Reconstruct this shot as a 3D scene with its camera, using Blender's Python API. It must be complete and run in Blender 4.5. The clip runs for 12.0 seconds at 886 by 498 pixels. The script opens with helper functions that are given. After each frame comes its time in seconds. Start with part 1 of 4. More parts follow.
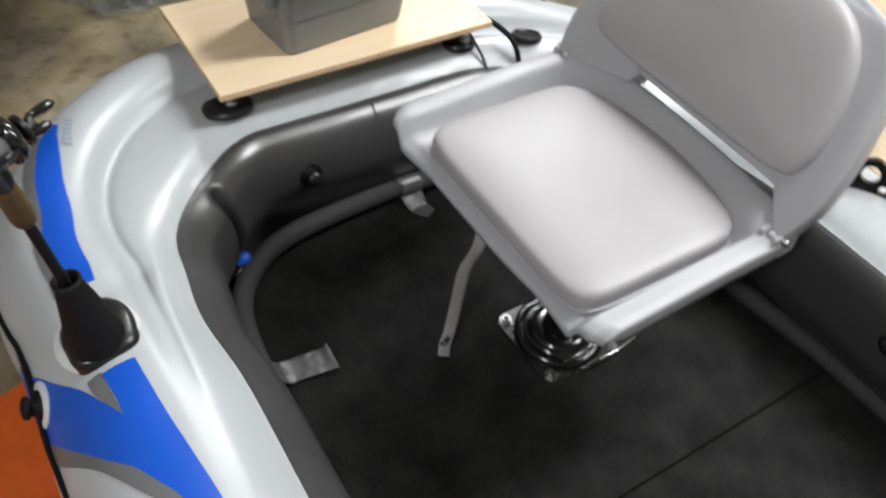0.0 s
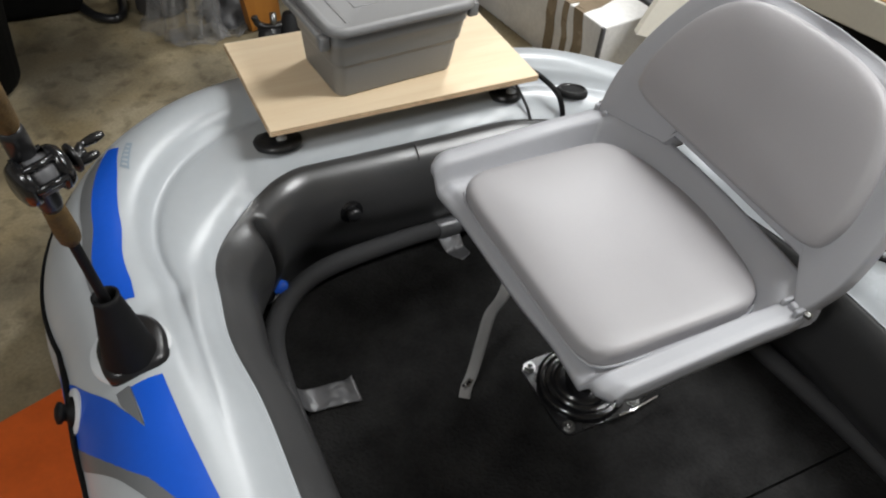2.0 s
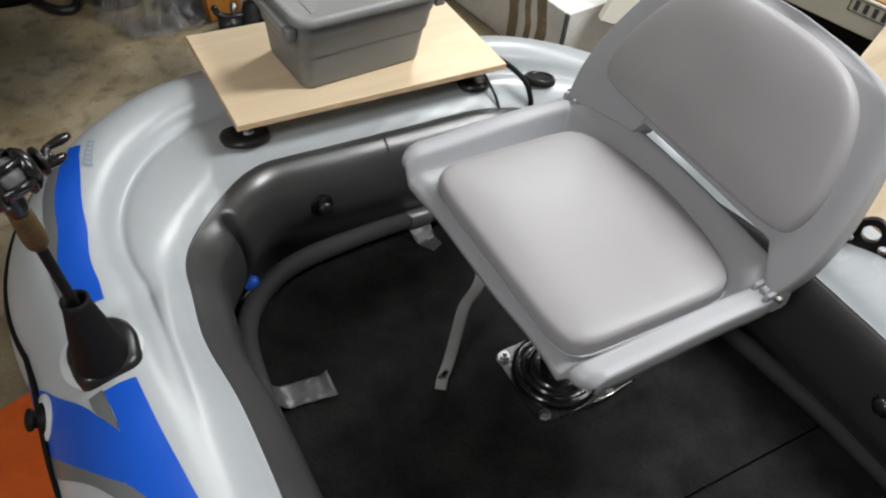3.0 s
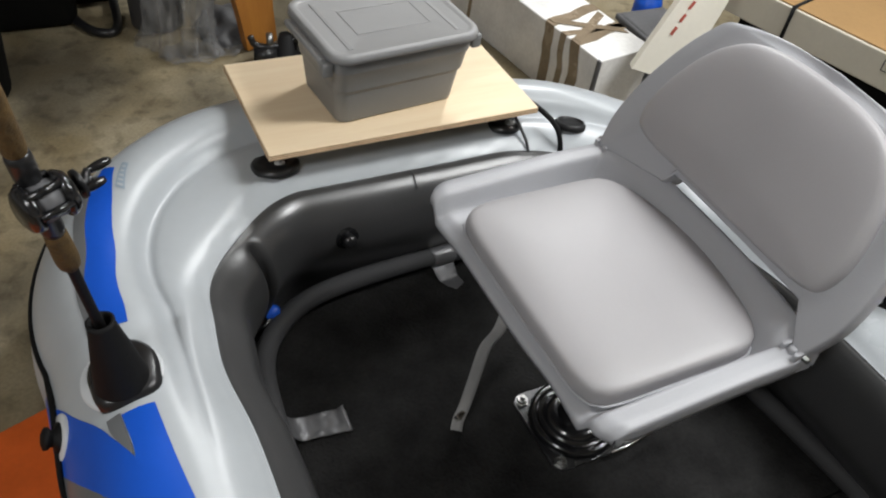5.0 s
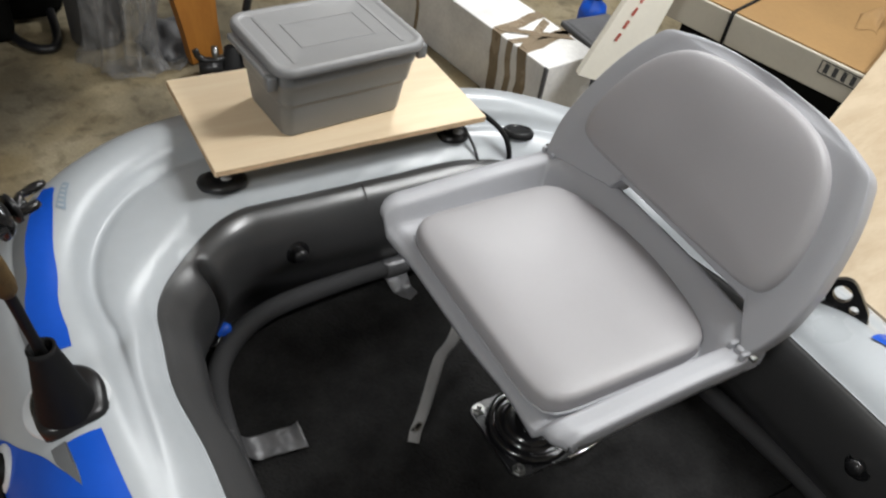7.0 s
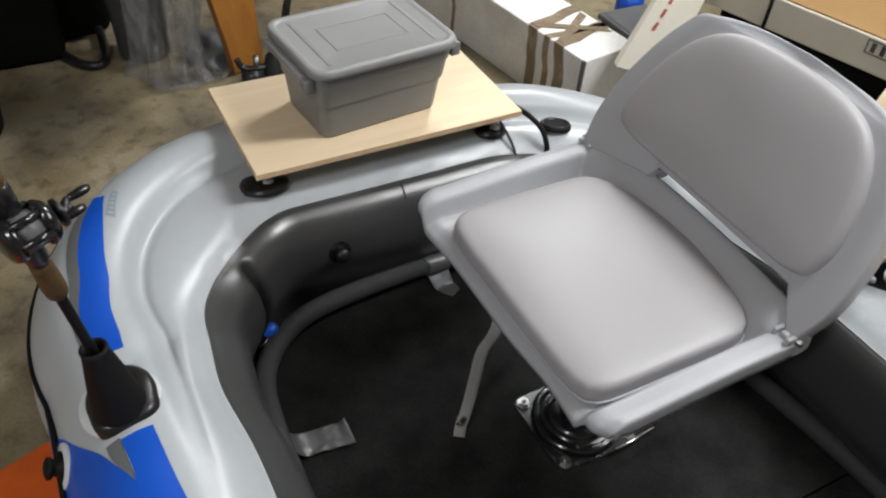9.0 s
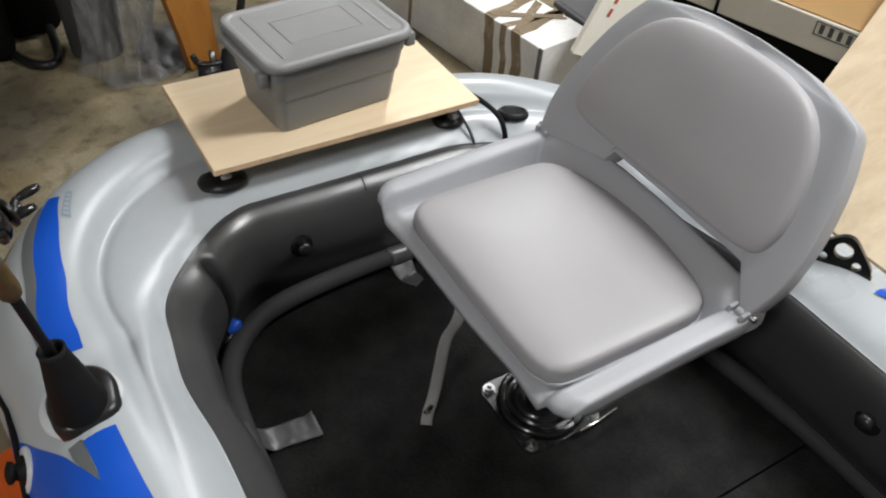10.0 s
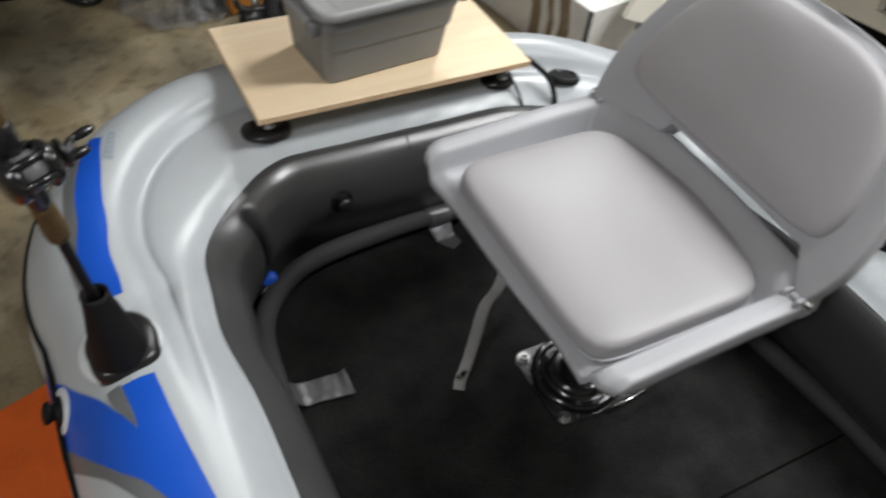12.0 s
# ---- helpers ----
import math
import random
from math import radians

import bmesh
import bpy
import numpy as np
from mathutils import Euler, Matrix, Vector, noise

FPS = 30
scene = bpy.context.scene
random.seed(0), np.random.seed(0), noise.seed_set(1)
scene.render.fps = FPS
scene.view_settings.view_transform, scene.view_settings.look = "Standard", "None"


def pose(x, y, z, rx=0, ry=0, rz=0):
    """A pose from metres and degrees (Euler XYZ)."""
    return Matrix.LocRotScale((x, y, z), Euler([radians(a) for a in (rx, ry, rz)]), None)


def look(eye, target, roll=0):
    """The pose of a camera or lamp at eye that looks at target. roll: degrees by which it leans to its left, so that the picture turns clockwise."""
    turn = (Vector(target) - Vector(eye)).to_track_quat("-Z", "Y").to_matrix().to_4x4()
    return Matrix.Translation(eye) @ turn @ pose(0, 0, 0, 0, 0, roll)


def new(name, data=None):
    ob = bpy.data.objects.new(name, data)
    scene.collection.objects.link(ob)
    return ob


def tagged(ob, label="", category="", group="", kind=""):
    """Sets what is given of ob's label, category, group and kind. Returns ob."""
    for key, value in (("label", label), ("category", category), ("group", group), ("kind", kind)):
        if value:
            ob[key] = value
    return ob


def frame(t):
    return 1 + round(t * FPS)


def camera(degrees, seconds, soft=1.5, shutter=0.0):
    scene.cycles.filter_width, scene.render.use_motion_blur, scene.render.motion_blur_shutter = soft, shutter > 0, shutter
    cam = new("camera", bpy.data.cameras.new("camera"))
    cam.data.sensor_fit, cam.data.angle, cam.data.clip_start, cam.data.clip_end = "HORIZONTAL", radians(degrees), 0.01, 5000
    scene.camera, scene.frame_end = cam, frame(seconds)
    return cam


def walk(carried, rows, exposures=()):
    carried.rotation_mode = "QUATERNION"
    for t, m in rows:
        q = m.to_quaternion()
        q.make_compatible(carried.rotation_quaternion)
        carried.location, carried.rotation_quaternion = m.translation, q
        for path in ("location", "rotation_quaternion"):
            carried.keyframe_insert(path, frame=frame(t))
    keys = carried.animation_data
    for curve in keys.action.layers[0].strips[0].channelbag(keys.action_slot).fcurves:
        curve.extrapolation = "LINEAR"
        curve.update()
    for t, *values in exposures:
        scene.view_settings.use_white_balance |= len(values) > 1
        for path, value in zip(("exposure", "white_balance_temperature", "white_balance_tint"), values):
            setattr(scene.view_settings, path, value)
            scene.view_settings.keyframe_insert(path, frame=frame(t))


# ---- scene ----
# ---- camera and walk ----
cam = camera(58.0, 12.0, soft=2.1, shutter=0.5)
PATH = (
    (0, look((-0.0432, 0.0386, 1.2569), (0.3611, 0.5862, 0.5244), 6.35)),
    (0.5, look((-0.0213, 0.0075, 1.3010), (0.3394, 0.6174, 0.5954), 6.52)),
    (1, look((-0.0246, 0.0029, 1.2981), (0.3503, 0.6160, 0.6028), 7.33)),
    (1.5, look((-0.0158, 0.0076, 1.2951), (0.3442, 0.6172, 0.5889), 6.17)),
    (2, look((-0.0128, 0.0030, 1.2940), (0.3435, 0.6149, 0.5879), 6.31)),
    (2.5, look((-0.0161, 0.0033, 1.2925), (0.3605, 0.6091, 0.5915), 7.07)),
    (2.7, look((-0.0227, 0.0176, 1.2958), (0.3636, 0.5965, 0.5776), 7.19)),
    (4.3, look((-0.0122, 0.0242, 1.2969), (0.3930, 0.6248, 0.6076), 8.80)),
    (4.5, look((-0.0186, 0.0280, 1.2982), (0.3821, 0.6287, 0.6064), 8.38)),
    (5, look((-0.0325, 0.0336, 1.2978), (0.3526, 0.6512, 0.6121), 9.27)),
    (5.5, look((-0.0330, 0.0355, 1.2893), (0.3490, 0.6380, 0.5886), 9.65)),
    (6, look((-0.0023, 0.0261, 1.2966), (0.4287, 0.5873, 0.5900), 9.93)),
    (6.5, look((-0.0113, 0.0355, 1.2917), (0.4236, 0.5944, 0.5856), 11.97)),
    (7, look((-0.0202, 0.0341, 1.3022), (0.4135, 0.6336, 0.6295), 10.15)),
    (7.5, look((-0.0298, 0.0293, 1.3008), (0.3611, 0.6600, 0.6304), 6.72)),
    (7.7, look((-0.0288, 0.0280, 1.3013), (0.3339, 0.6668, 0.6228), 6.02)),
    (9.3, look((-0.0039, 0.0047, 1.3011), (0.3876, 0.6283, 0.6244), 4.47)),
    (9.5, look((0.0000, 0.0000, 1.3001), (0.3990, 0.6150, 0.6200), 4.34)),
    (10, look((-0.0042, -0.0022, 1.3039), (0.4073, 0.6031, 0.6226), 5.33)),
    (10.5, look((-0.0093, -0.0075, 1.2962), (0.3842, 0.6021, 0.6081), 4.24)),
    (11, look((-0.0042, -0.0044, 1.2952), (0.4149, 0.5825, 0.6024), 4.98)),
    (11.5, look((-0.0030, 0.0045, 1.2946), (0.4356, 0.5788, 0.6033), 5.81)),
    (12, look((-0.0262, 0.0391, 1.2850), (0.3495, 0.6236, 0.5659), 7.69)),
)
walk(cam, PATH, exposures=((0.0, 0.44), (0.5, 0.46), (0.8, 0.36), (1.0, 0.13), (1.2, 0.10), (12.0, 0.10)))

# ---- light ----
world = bpy.data.worlds.new("garage_air")
scene.world = world
world.use_nodes = True
world.node_tree.nodes["Background"].inputs[0].default_value = (0.9, 0.92, 1.0, 1)
world.node_tree.nodes["Background"].inputs[1].default_value = 0.06


def lamp(name, eye, target, watts, sx, sy, colour):
    data = bpy.data.lights.new(name, "AREA")
    data.shape, data.size, data.size_y, data.energy, data.color = "RECTANGLE", sx, sy, watts, colour
    ob = new(name, data)
    ob.matrix_world = look(eye, target)
    return ob


LAMP_WHITE = (0.97, 0.985, 0.985)
# Two unseen overhead lamps, set from the bin's shadow and the hull's highlights.
lamp("unseen_lamp", (1.75, 0.30, 2.42), (1.3, 0.35, 0.0), 66, 0.34, 1.4, LAMP_WHITE)
lamp("unseen_lamp", (1.80, 2.30, 2.42), (1.3, 1.85, 0.0), 62, 0.14, 1.4, LAMP_WHITE)
# Fill lamp with no known source, added to lift the left-facing sides.
lamp("unseen_lamp", (-1.2, -0.35, 2.42), (-0.6, -0.2, 0.0), 44, 0.14, 1.4, LAMP_WHITE)


# ---- materials ----
def mat(name, colour, rough=0.5, metal=0.0, vary=0.12, scale=6.0, grain=90.0, bump=0.1, tint=None, coat=0.0, spec=0.5):
    """A surface whose colour wanders at two scales, with fine relief."""
    m = bpy.data.materials.new(name)
    m.use_nodes = True
    nt = m.node_tree
    n, lk = nt.nodes, nt.links
    b = n["Principled BSDF"]
    b.inputs["Metallic"].default_value = metal
    b.inputs["Coat Weight"].default_value = coat
    b.inputs["Specular IOR Level"].default_value = spec
    co = n.new("ShaderNodeTexCoord")
    big, fine = n.new("ShaderNodeTexNoise"), n.new("ShaderNodeTexNoise")
    big.inputs["Scale"].default_value, fine.inputs["Scale"].default_value = scale, grain
    big.inputs["Detail"].default_value, fine.inputs["Detail"].default_value = 5, 4
    lk.new(co.outputs["Object"], big.inputs["Vector"])
    lk.new(co.outputs["Object"], fine.inputs["Vector"])
    mix = n.new("ShaderNodeMath")
    mix.operation = "MULTIPLY_ADD"
    mix.inputs[1].default_value = 0.35
    lk.new(fine.outputs["Fac"], mix.inputs[0])
    lk.new(big.outputs["Fac"], mix.inputs[2])
    ramp = n.new("ShaderNodeValToRGB")
    lo = [c * (1 - vary) for c in colour]
    hi = [min(1, c * (1 + vary)) for c in (tint or colour)]
    ramp.color_ramp.elements[0].position, ramp.color_ramp.elements[1].position = 0.45, 0.9
    ramp.color_ramp.elements[0].color, ramp.color_ramp.elements[1].color = (*lo, 1), (*hi, 1)
    lk.new(mix.outputs[0], ramp.inputs[0])
    lk.new(ramp.outputs[0], b.inputs["Base Color"])
    rr = n.new("ShaderNodeMapRange")
    rr.inputs["From Min"].default_value, rr.inputs["From Max"].default_value = 0.3, 0.8
    rr.inputs["To Min"].default_value, rr.inputs["To Max"].default_value = max(0.03, rough - 0.07), min(1, rough + 0.1)
    lk.new(big.outputs["Fac"], rr.inputs["Value"])
    lk.new(rr.outputs[0], b.inputs["Roughness"])
    if bump:
        bp = n.new("ShaderNodeBump")
        bp.inputs["Strength"].default_value, bp.inputs["Distance"].default_value = bump, 0.004
        lk.new(fine.outputs["Fac"], bp.inputs["Height"])
        lk.new(bp.outputs[0], b.inputs["Normal"])
    return m


def wood(name, light, dark, along=(1, 14, 14), rough=0.55):
    """Planed wood: long soft figure with a fine grain."""
    m = bpy.data.materials.new(name)
    m.use_nodes = True
    n, lk = m.node_tree.nodes, m.node_tree.links
    b = n["Principled BSDF"]
    b.inputs["Roughness"].default_value = rough
    co, mp = n.new("ShaderNodeTexCoord"), n.new("ShaderNodeMapping")
    mp.inputs["Scale"].default_value = along
    no, fi = n.new("ShaderNodeTexNoise"), n.new("ShaderNodeTexNoise")
    no.inputs["Scale"].default_value, no.inputs["Distortion"].default_value, no.inputs["Detail"].default_value = 2.2, 1.2, 6
    fi.inputs["Scale"].default_value, fi.inputs["Detail"].default_value = 26, 4
    lk.new(co.outputs["Object"], mp.inputs[0])
    for t in (no, fi):
        lk.new(mp.outputs[0], t.inputs["Vector"])
    add = n.new("ShaderNodeMath")
    add.operation, add.inputs[1].default_value = "MULTIPLY_ADD", 0.3
    lk.new(fi.outputs["Fac"], add.inputs[0])
    lk.new(no.outputs["Fac"], add.inputs[2])
    ramp = n.new("ShaderNodeValToRGB")
    ramp.color_ramp.elements[0].position, ramp.color_ramp.elements[1].position = 0.4, 0.85
    ramp.color_ramp.elements[0].color, ramp.color_ramp.elements[1].color = (*dark, 1), (*light, 1)
    lk.new(add.outputs[0], ramp.inputs[0])
    lk.new(ramp.outputs[0], b.inputs["Base Color"])
    bp = n.new("ShaderNodeBump")
    bp.inputs["Strength"].default_value, bp.inputs["Distance"].default_value = 0.12, 0.002
    lk.new(fi.outputs["Fac"], bp.inputs["Height"])
    lk.new(bp.outputs[0], b.inputs["Normal"])
    return m


M_HULL = mat("grey_pvc", (0.405, 0.430, 0.452), 0.32, vary=0.05, scale=3.5, grain=42, bump=0.07)
M_WALL = mat("dark_grey_pvc", (0.040, 0.040, 0.041), 0.35, vary=0.15, scale=5, grain=180, bump=0.06, spec=0.8)
M_BLUE = mat("blue_print", (0.006, 0.080, 0.50), 0.38, vary=0.06, scale=7, bump=0.03)
M_DGREY = mat("dark_grey_print", (0.13, 0.135, 0.14), 0.36, vary=0.06, bump=0.03)
M_WHITE = mat("white_print", (0.62, 0.64, 0.66), 0.35, vary=0.04, bump=0.03)
M_LOGO = mat("pale_blue_print", (0.27, 0.33, 0.39), 0.4, vary=0.05, bump=0.02)
M_SEAT = mat("grey_moulded_plastic", (0.380, 0.384, 0.408), 0.46, vary=0.05, scale=5, grain=420, bump=0.10)
M_VINYL = mat("grey_vinyl", (0.345, 0.335, 0.346), 0.47, vary=0.05, scale=4, grain=500, bump=0.10)
M_BIN = mat("grey_bin_plastic", (0.195, 0.198, 0.200), 0.5, vary=0.07, scale=5, grain=300, bump=0.08)
M_LID = mat("grey_lid_plastic", (0.27, 0.27, 0.272), 0.46, vary=0.07, scale=5, grain=300, bump=0.08)
M_BLACK = mat("black_plastic", (0.012, 0.012, 0.013), 0.3, vary=0.2, bump=0.05)
M_MATTE = mat("black_rubber", (0.007, 0.007, 0.0074), 0.62, vary=0.25, bump=0.12, spec=0.18)
M_CARPET = mat("black_carpet", (0.0165, 0.0163, 0.0161), 0.97, vary=0.35, scale=13, grain=150, bump=1.0, spec=0.03, tint=(0.0195, 0.0192, 0.0190))
M_FOAM = mat("dark_grey_foam", (0.036, 0.036, 0.038), 0.8, vary=0.15, scale=8, grain=260, bump=0.2)
M_TAPE = mat("silver_duct_tape", (0.115, 0.115, 0.12), 0.36, metal=0.3, vary=0.12, scale=30, grain=70, bump=0.2)
M_STRAP = mat("grey_webbing", (0.30, 0.295, 0.29), 0.75, vary=0.12, scale=20, grain=700, bump=0.4)
M_BOLT = mat("dull_steel", (0.26, 0.26, 0.255), 0.34, metal=1.0, vary=0.2, scale=40, bump=0.05)
M_STEEL = mat("bright_steel", (0.62, 0.61, 0.59), 0.22, metal=1.0, vary=0.1, scale=30, bump=0.05)
M_GLOSS = mat("black_enamel", (0.008, 0.008, 0.009), 0.19, vary=0.2, bump=0.02, coat=0.25)
M_CORK = mat("brown_cork", (0.090, 0.053, 0.015), 0.85, vary=0.3, scale=60, grain=240, bump=0.4)
M_PLY = wood("pale_birch_plywood", (0.86, 0.70, 0.49), (0.79, 0.61, 0.40))
M_PLYEDGE = mat("plywood_edge", (0.52, 0.37, 0.23), 0.7, vary=0.25, scale=40, grain=200, bump=0.3)
M_SHEET = wood("pale_plywood_sheet", (0.49, 0.395, 0.275), (0.385, 0.295, 0.19), along=(1.2, 7, 7))
M_PLANK = wood("orange_stained_wood", (0.37, 0.15, 0.025), (0.25, 0.092, 0.013), along=(9, 9, 1.2), rough=0.45)
M_ORANGE = mat("orange_plastic_sheet", (0.60, 0.105, 0.012), 0.5, vary=0.15, scale=9, bump=0.12)
M_CARTON = mat("white_cardboard", (0.78, 0.77, 0.75), 0.72, vary=0.16, scale=7, grain=90, bump=0.12)
M_PACK = mat("brown_packing_tape", (0.25, 0.195, 0.135), 0.25, vary=0.2, scale=14, bump=0.1)
M_FOAMBOARD = mat("off_white_board", (0.76, 0.72, 0.62), 0.6, vary=0.05, bump=0.06)
M_RED = mat("red_print", (0.45, 0.10, 0.07), 0.6, bump=0.0)
M_KRAFT = mat("brown_cardboard", (0.30, 0.175, 0.066), 0.75, vary=0.12, scale=4, grain=80, bump=0.12)
M_CREAM = mat("cream_cardboard", (0.56, 0.52, 0.43), 0.7, vary=0.06, bump=0.08)
M_INK = mat("black_print", (0.05, 0.05, 0.05), 0.6, bump=0.0)
M_DARK = mat("charcoal_fabric", (0.0045, 0.0045, 0.004), 0.9, vary=0.4, scale=7, bump=0.3, spec=0.12)
M_DARKGREY = mat("dark_grey_plastic", (0.10, 0.10, 0.105), 0.5, vary=0.3, scale=6, bump=0.15)
# Pale on purpose: the unseen room shell throws ambient light back.
M_BOUNCE = mat("pale_bounce", (0.74, 0.72, 0.69), 0.85, vary=0.06, scale=2, bump=0.1)
M_LENS = mat("valve_knob", (0.34, 0.34, 0.34), 0.35, bump=0.02)


def film_material():
    m = bpy.data.materials.new("clear_plastic_film")
    m.use_nodes = True
    n, lk = m.node_tree.nodes, m.node_tree.links
    b, tr, mx, no = n["Principled BSDF"], n.new("ShaderNodeBsdfTransparent"), n.new("ShaderNodeMixShader"), n.new("ShaderNodeTexNoise")
    b.inputs["Base Color"].default_value = (0.30, 0.30, 0.302, 1)
    b.inputs["Roughness"].default_value = 0.12
    no.inputs["Scale"].default_value = 14
    cr, bp = n.new("ShaderNodeTexNoise"), n.new("ShaderNodeBump")
    cr.noise_type = "RIDGED_MULTIFRACTAL"
    cr.inputs["Scale"].default_value, cr.inputs["Detail"].default_value = 9, 3
    bp.inputs["Strength"].default_value, bp.inputs["Distance"].default_value = 0.9, 0.02
    lk.new(cr.outputs["Fac"], bp.inputs["Height"])
    lk.new(bp.outputs[0], b.inputs["Normal"])
    rp = n.new("ShaderNodeMapRange")
    rp.inputs["To Min"].default_value, rp.inputs["To Max"].default_value = 0.16, 0.66
    rp.inputs["From Min"].default_value, rp.inputs["From Max"].default_value = 0.35, 0.7
    lk.new(no.outputs["Fac"], rp.inputs["Value"])
    lk.new(rp.outputs[0], mx.inputs[0])
    lk.new(tr.outputs[0], mx.inputs[1])
    lk.new(b.outputs[0], mx.inputs[2])
    lk.new(mx.outputs[0], n["Material Output"].inputs["Surface"])
    return m


M_FILM = film_material()


def concrete():
    """Old stained concrete: ochre and grey patches, dark spills, fine grit."""
    m = bpy.data.materials.new("stained_concrete")
    m.use_nodes = True
    n, lk = m.node_tree.nodes, m.node_tree.links
    b = n["Principled BSDF"]
    b.inputs["Roughness"].default_value = 0.72
    co = n.new("ShaderNodeTexCoord")

    def tex(scale, detail, dist=0.0):
        t = n.new("ShaderNodeTexNoise")
        t.inputs["Scale"].default_value, t.inputs["Detail"].default_value, t.inputs["Distortion"].default_value = scale, detail, dist
        lk.new(co.outputs["Object"], t.inputs["Vector"])
        return t

    def ramp(src, a, ca, z, cz):
        r = n.new("ShaderNodeValToRGB")
        r.color_ramp.elements[0].position, r.color_ramp.elements[1].position = a, z
        r.color_ramp.elements[0].color, r.color_ramp.elements[1].color = (*ca, 1), (*cz, 1)
        lk.new(src.outputs["Fac"], r.inputs[0])
        return r

    def mul(x, y):
        k = n.new("ShaderNodeMix")
        k.data_type, k.blend_type = "RGBA", "MULTIPLY"
        k.inputs["Factor"].default_value = 1
        lk.new(x, k.inputs["A"])
        lk.new(y, k.inputs["B"])
        return k.outputs["Result"]

    base = ramp(tex(4.5, 6, 0.4), 0.32, (0.215, 0.165, 0.085), 0.70, (0.315, 0.272, 0.185))
    spill = ramp(tex(2.6, 7, 0.5), 0.36, (0.36, 0.36, 0.365), 0.58, (1, 1, 1))
    spots = ramp(tex(17, 4, 0.3), 0.30, (0.55, 0.53, 0.50), 0.48, (1, 1, 1))
    grit = ramp(tex(130, 3), 0.3, (0.8, 0.8, 0.8), 0.6, (1, 1, 1))
    lk.new(mul(mul(mul(base.outputs[0], spill.outputs[0]), spots.outputs[0]), grit.outputs[0]), b.inputs["Base Color"])
    bp = n.new("ShaderNodeBump")
    bp.inputs["Strength"].default_value, bp.inputs["Distance"].default_value = 0.25, 0.004
    lk.new(tex(60, 6).outputs["Fac"], bp.inputs["Height"])
    lk.new(bp.outputs[0], b.inputs["Normal"])
    return m


M_CONCRETE = concrete()


# ---- building helpers ----
def part(name, bm, material, parent=None, label="", smooth=True):
    """Links a bmesh as one mesh object, under a thing or a part."""
    me = bpy.data.meshes.new(name)
    bmesh.ops.recalc_face_normals(bm, faces=bm.faces[:])
    bm.to_mesh(me)
    bm.free()
    for p in me.polygons:
        p.use_smooth = smooth
    me.materials.append(material)
    ob = new(name, me)
    if parent is not None:
        ob.parent = parent
    if label:
        ob["label"] = label
    return ob


def thing(name, label, category, place=(0, 0, 0), group="", kind=""):
    """An Empty at the thing's base that carries its parts. Parts are given in world places, so they are shifted back."""
    ob = new(name)
    ob.empty_display_size = 0.05
    return tagged(ob, label, category, group, kind)


def box(bm, lo, hi, bevel=0.0, segs=2, turn=None):
    """A box from corner to corner, with rounded edges, turned by the matrix turn about its own base."""
    lo, hi = Vector(lo), Vector(hi)
    made = bmesh.ops.create_cube(bm, size=1.0)["verts"]
    bmesh.ops.scale(bm, vec=hi - lo, verts=made)
    bmesh.ops.translate(bm, vec=(lo + hi) / 2, verts=made)
    if bevel:
        edges = list({e for v in made for e in v.link_edges})
        made = bmesh.ops.bevel(bm, geom=edges, offset=bevel, segments=segs, affect="EDGES", profile=0.5)["verts"]
    if turn is not None:
        bmesh.ops.transform(bm, matrix=turn, verts=list(bm.verts))
    return bm


def grid(rows, close_u=False, close_v=False):
    """A sheet through rows of points."""
    bm = bmesh.new()
    vs = [[bm.verts.new(p) for p in row] for row in rows]
    nu, nv = len(vs), len(vs[0])
    for i in range(nu if close_u else nu - 1):
        for j in range(nv if close_v else nv - 1):
            q = (vs[i][j], vs[(i + 1) % nu][j], vs[(i + 1) % nu][(j + 1) % nv], vs[i][(j + 1) % nv])
            bm.faces.new(q)
    return bm


def spline(points, steps=8):
    """Catmull-Rom through points."""
    pts = [Vector(p) for p in points]
    pts = [2 * pts[0] - pts[1], *pts, 2 * pts[-1] - pts[-2]]
    out = []
    for a, b, c, d in zip(pts, pts[1:], pts[2:], pts[3:]):
        for k in range(steps):
            t = k / steps
            out.append(0.5 * (2 * b + (c - a) * t + (2 * a - 5 * b + 4 * c - d) * t * t + (3 * b - a - 3 * c + d) * t**3))
    return out + [pts[-2]]


def tube(points, radius, segs=12, flat=1.0, caps=True):
    """A round (or flattened) bar along points; radius may be a list."""
    pts = [Vector(p) for p in points]
    rad = radius if isinstance(radius, (list, tuple)) else [radius] * len(pts)
    rows, side = [], None
    for i, p in enumerate(pts):
        way = (pts[min(i + 1, len(pts) - 1)] - pts[max(i - 1, 0)]).normalized()
        if side is None:
            side = way.orthogonal().normalized() if abs(way.z) > 0.9 else way.cross(Vector((0, 0, 1))).normalized()
        side = (side - way * side.dot(way)).normalized()
        up = way.cross(side)
        rows.append([p + rad[i] * (math.cos(a) * side + flat * math.sin(a) * up) for a in (2 * math.pi * k / segs for k in range(segs))])
    bm = grid(rows, close_v=True)
    if caps:
        bm.verts.ensure_lookup_table()
        bm.faces.new(list(bm.verts)[:segs])
        bm.faces.new(list(bm.verts)[-segs:])
    return bm


def prism(points, z0, z1):
    """An upright solid over a flat outline."""
    bm = bmesh.new()
    low, high = ([bm.verts.new((x, y, z)) for x, y in points] for z in (z0, z1))
    bm.faces.new(low[::-1])
    bm.faces.new(high)
    for i in range(len(low)):
        j = (i + 1) % len(low)
        bm.faces.new((low[i], low[j], high[j], high[i]))
    return bm


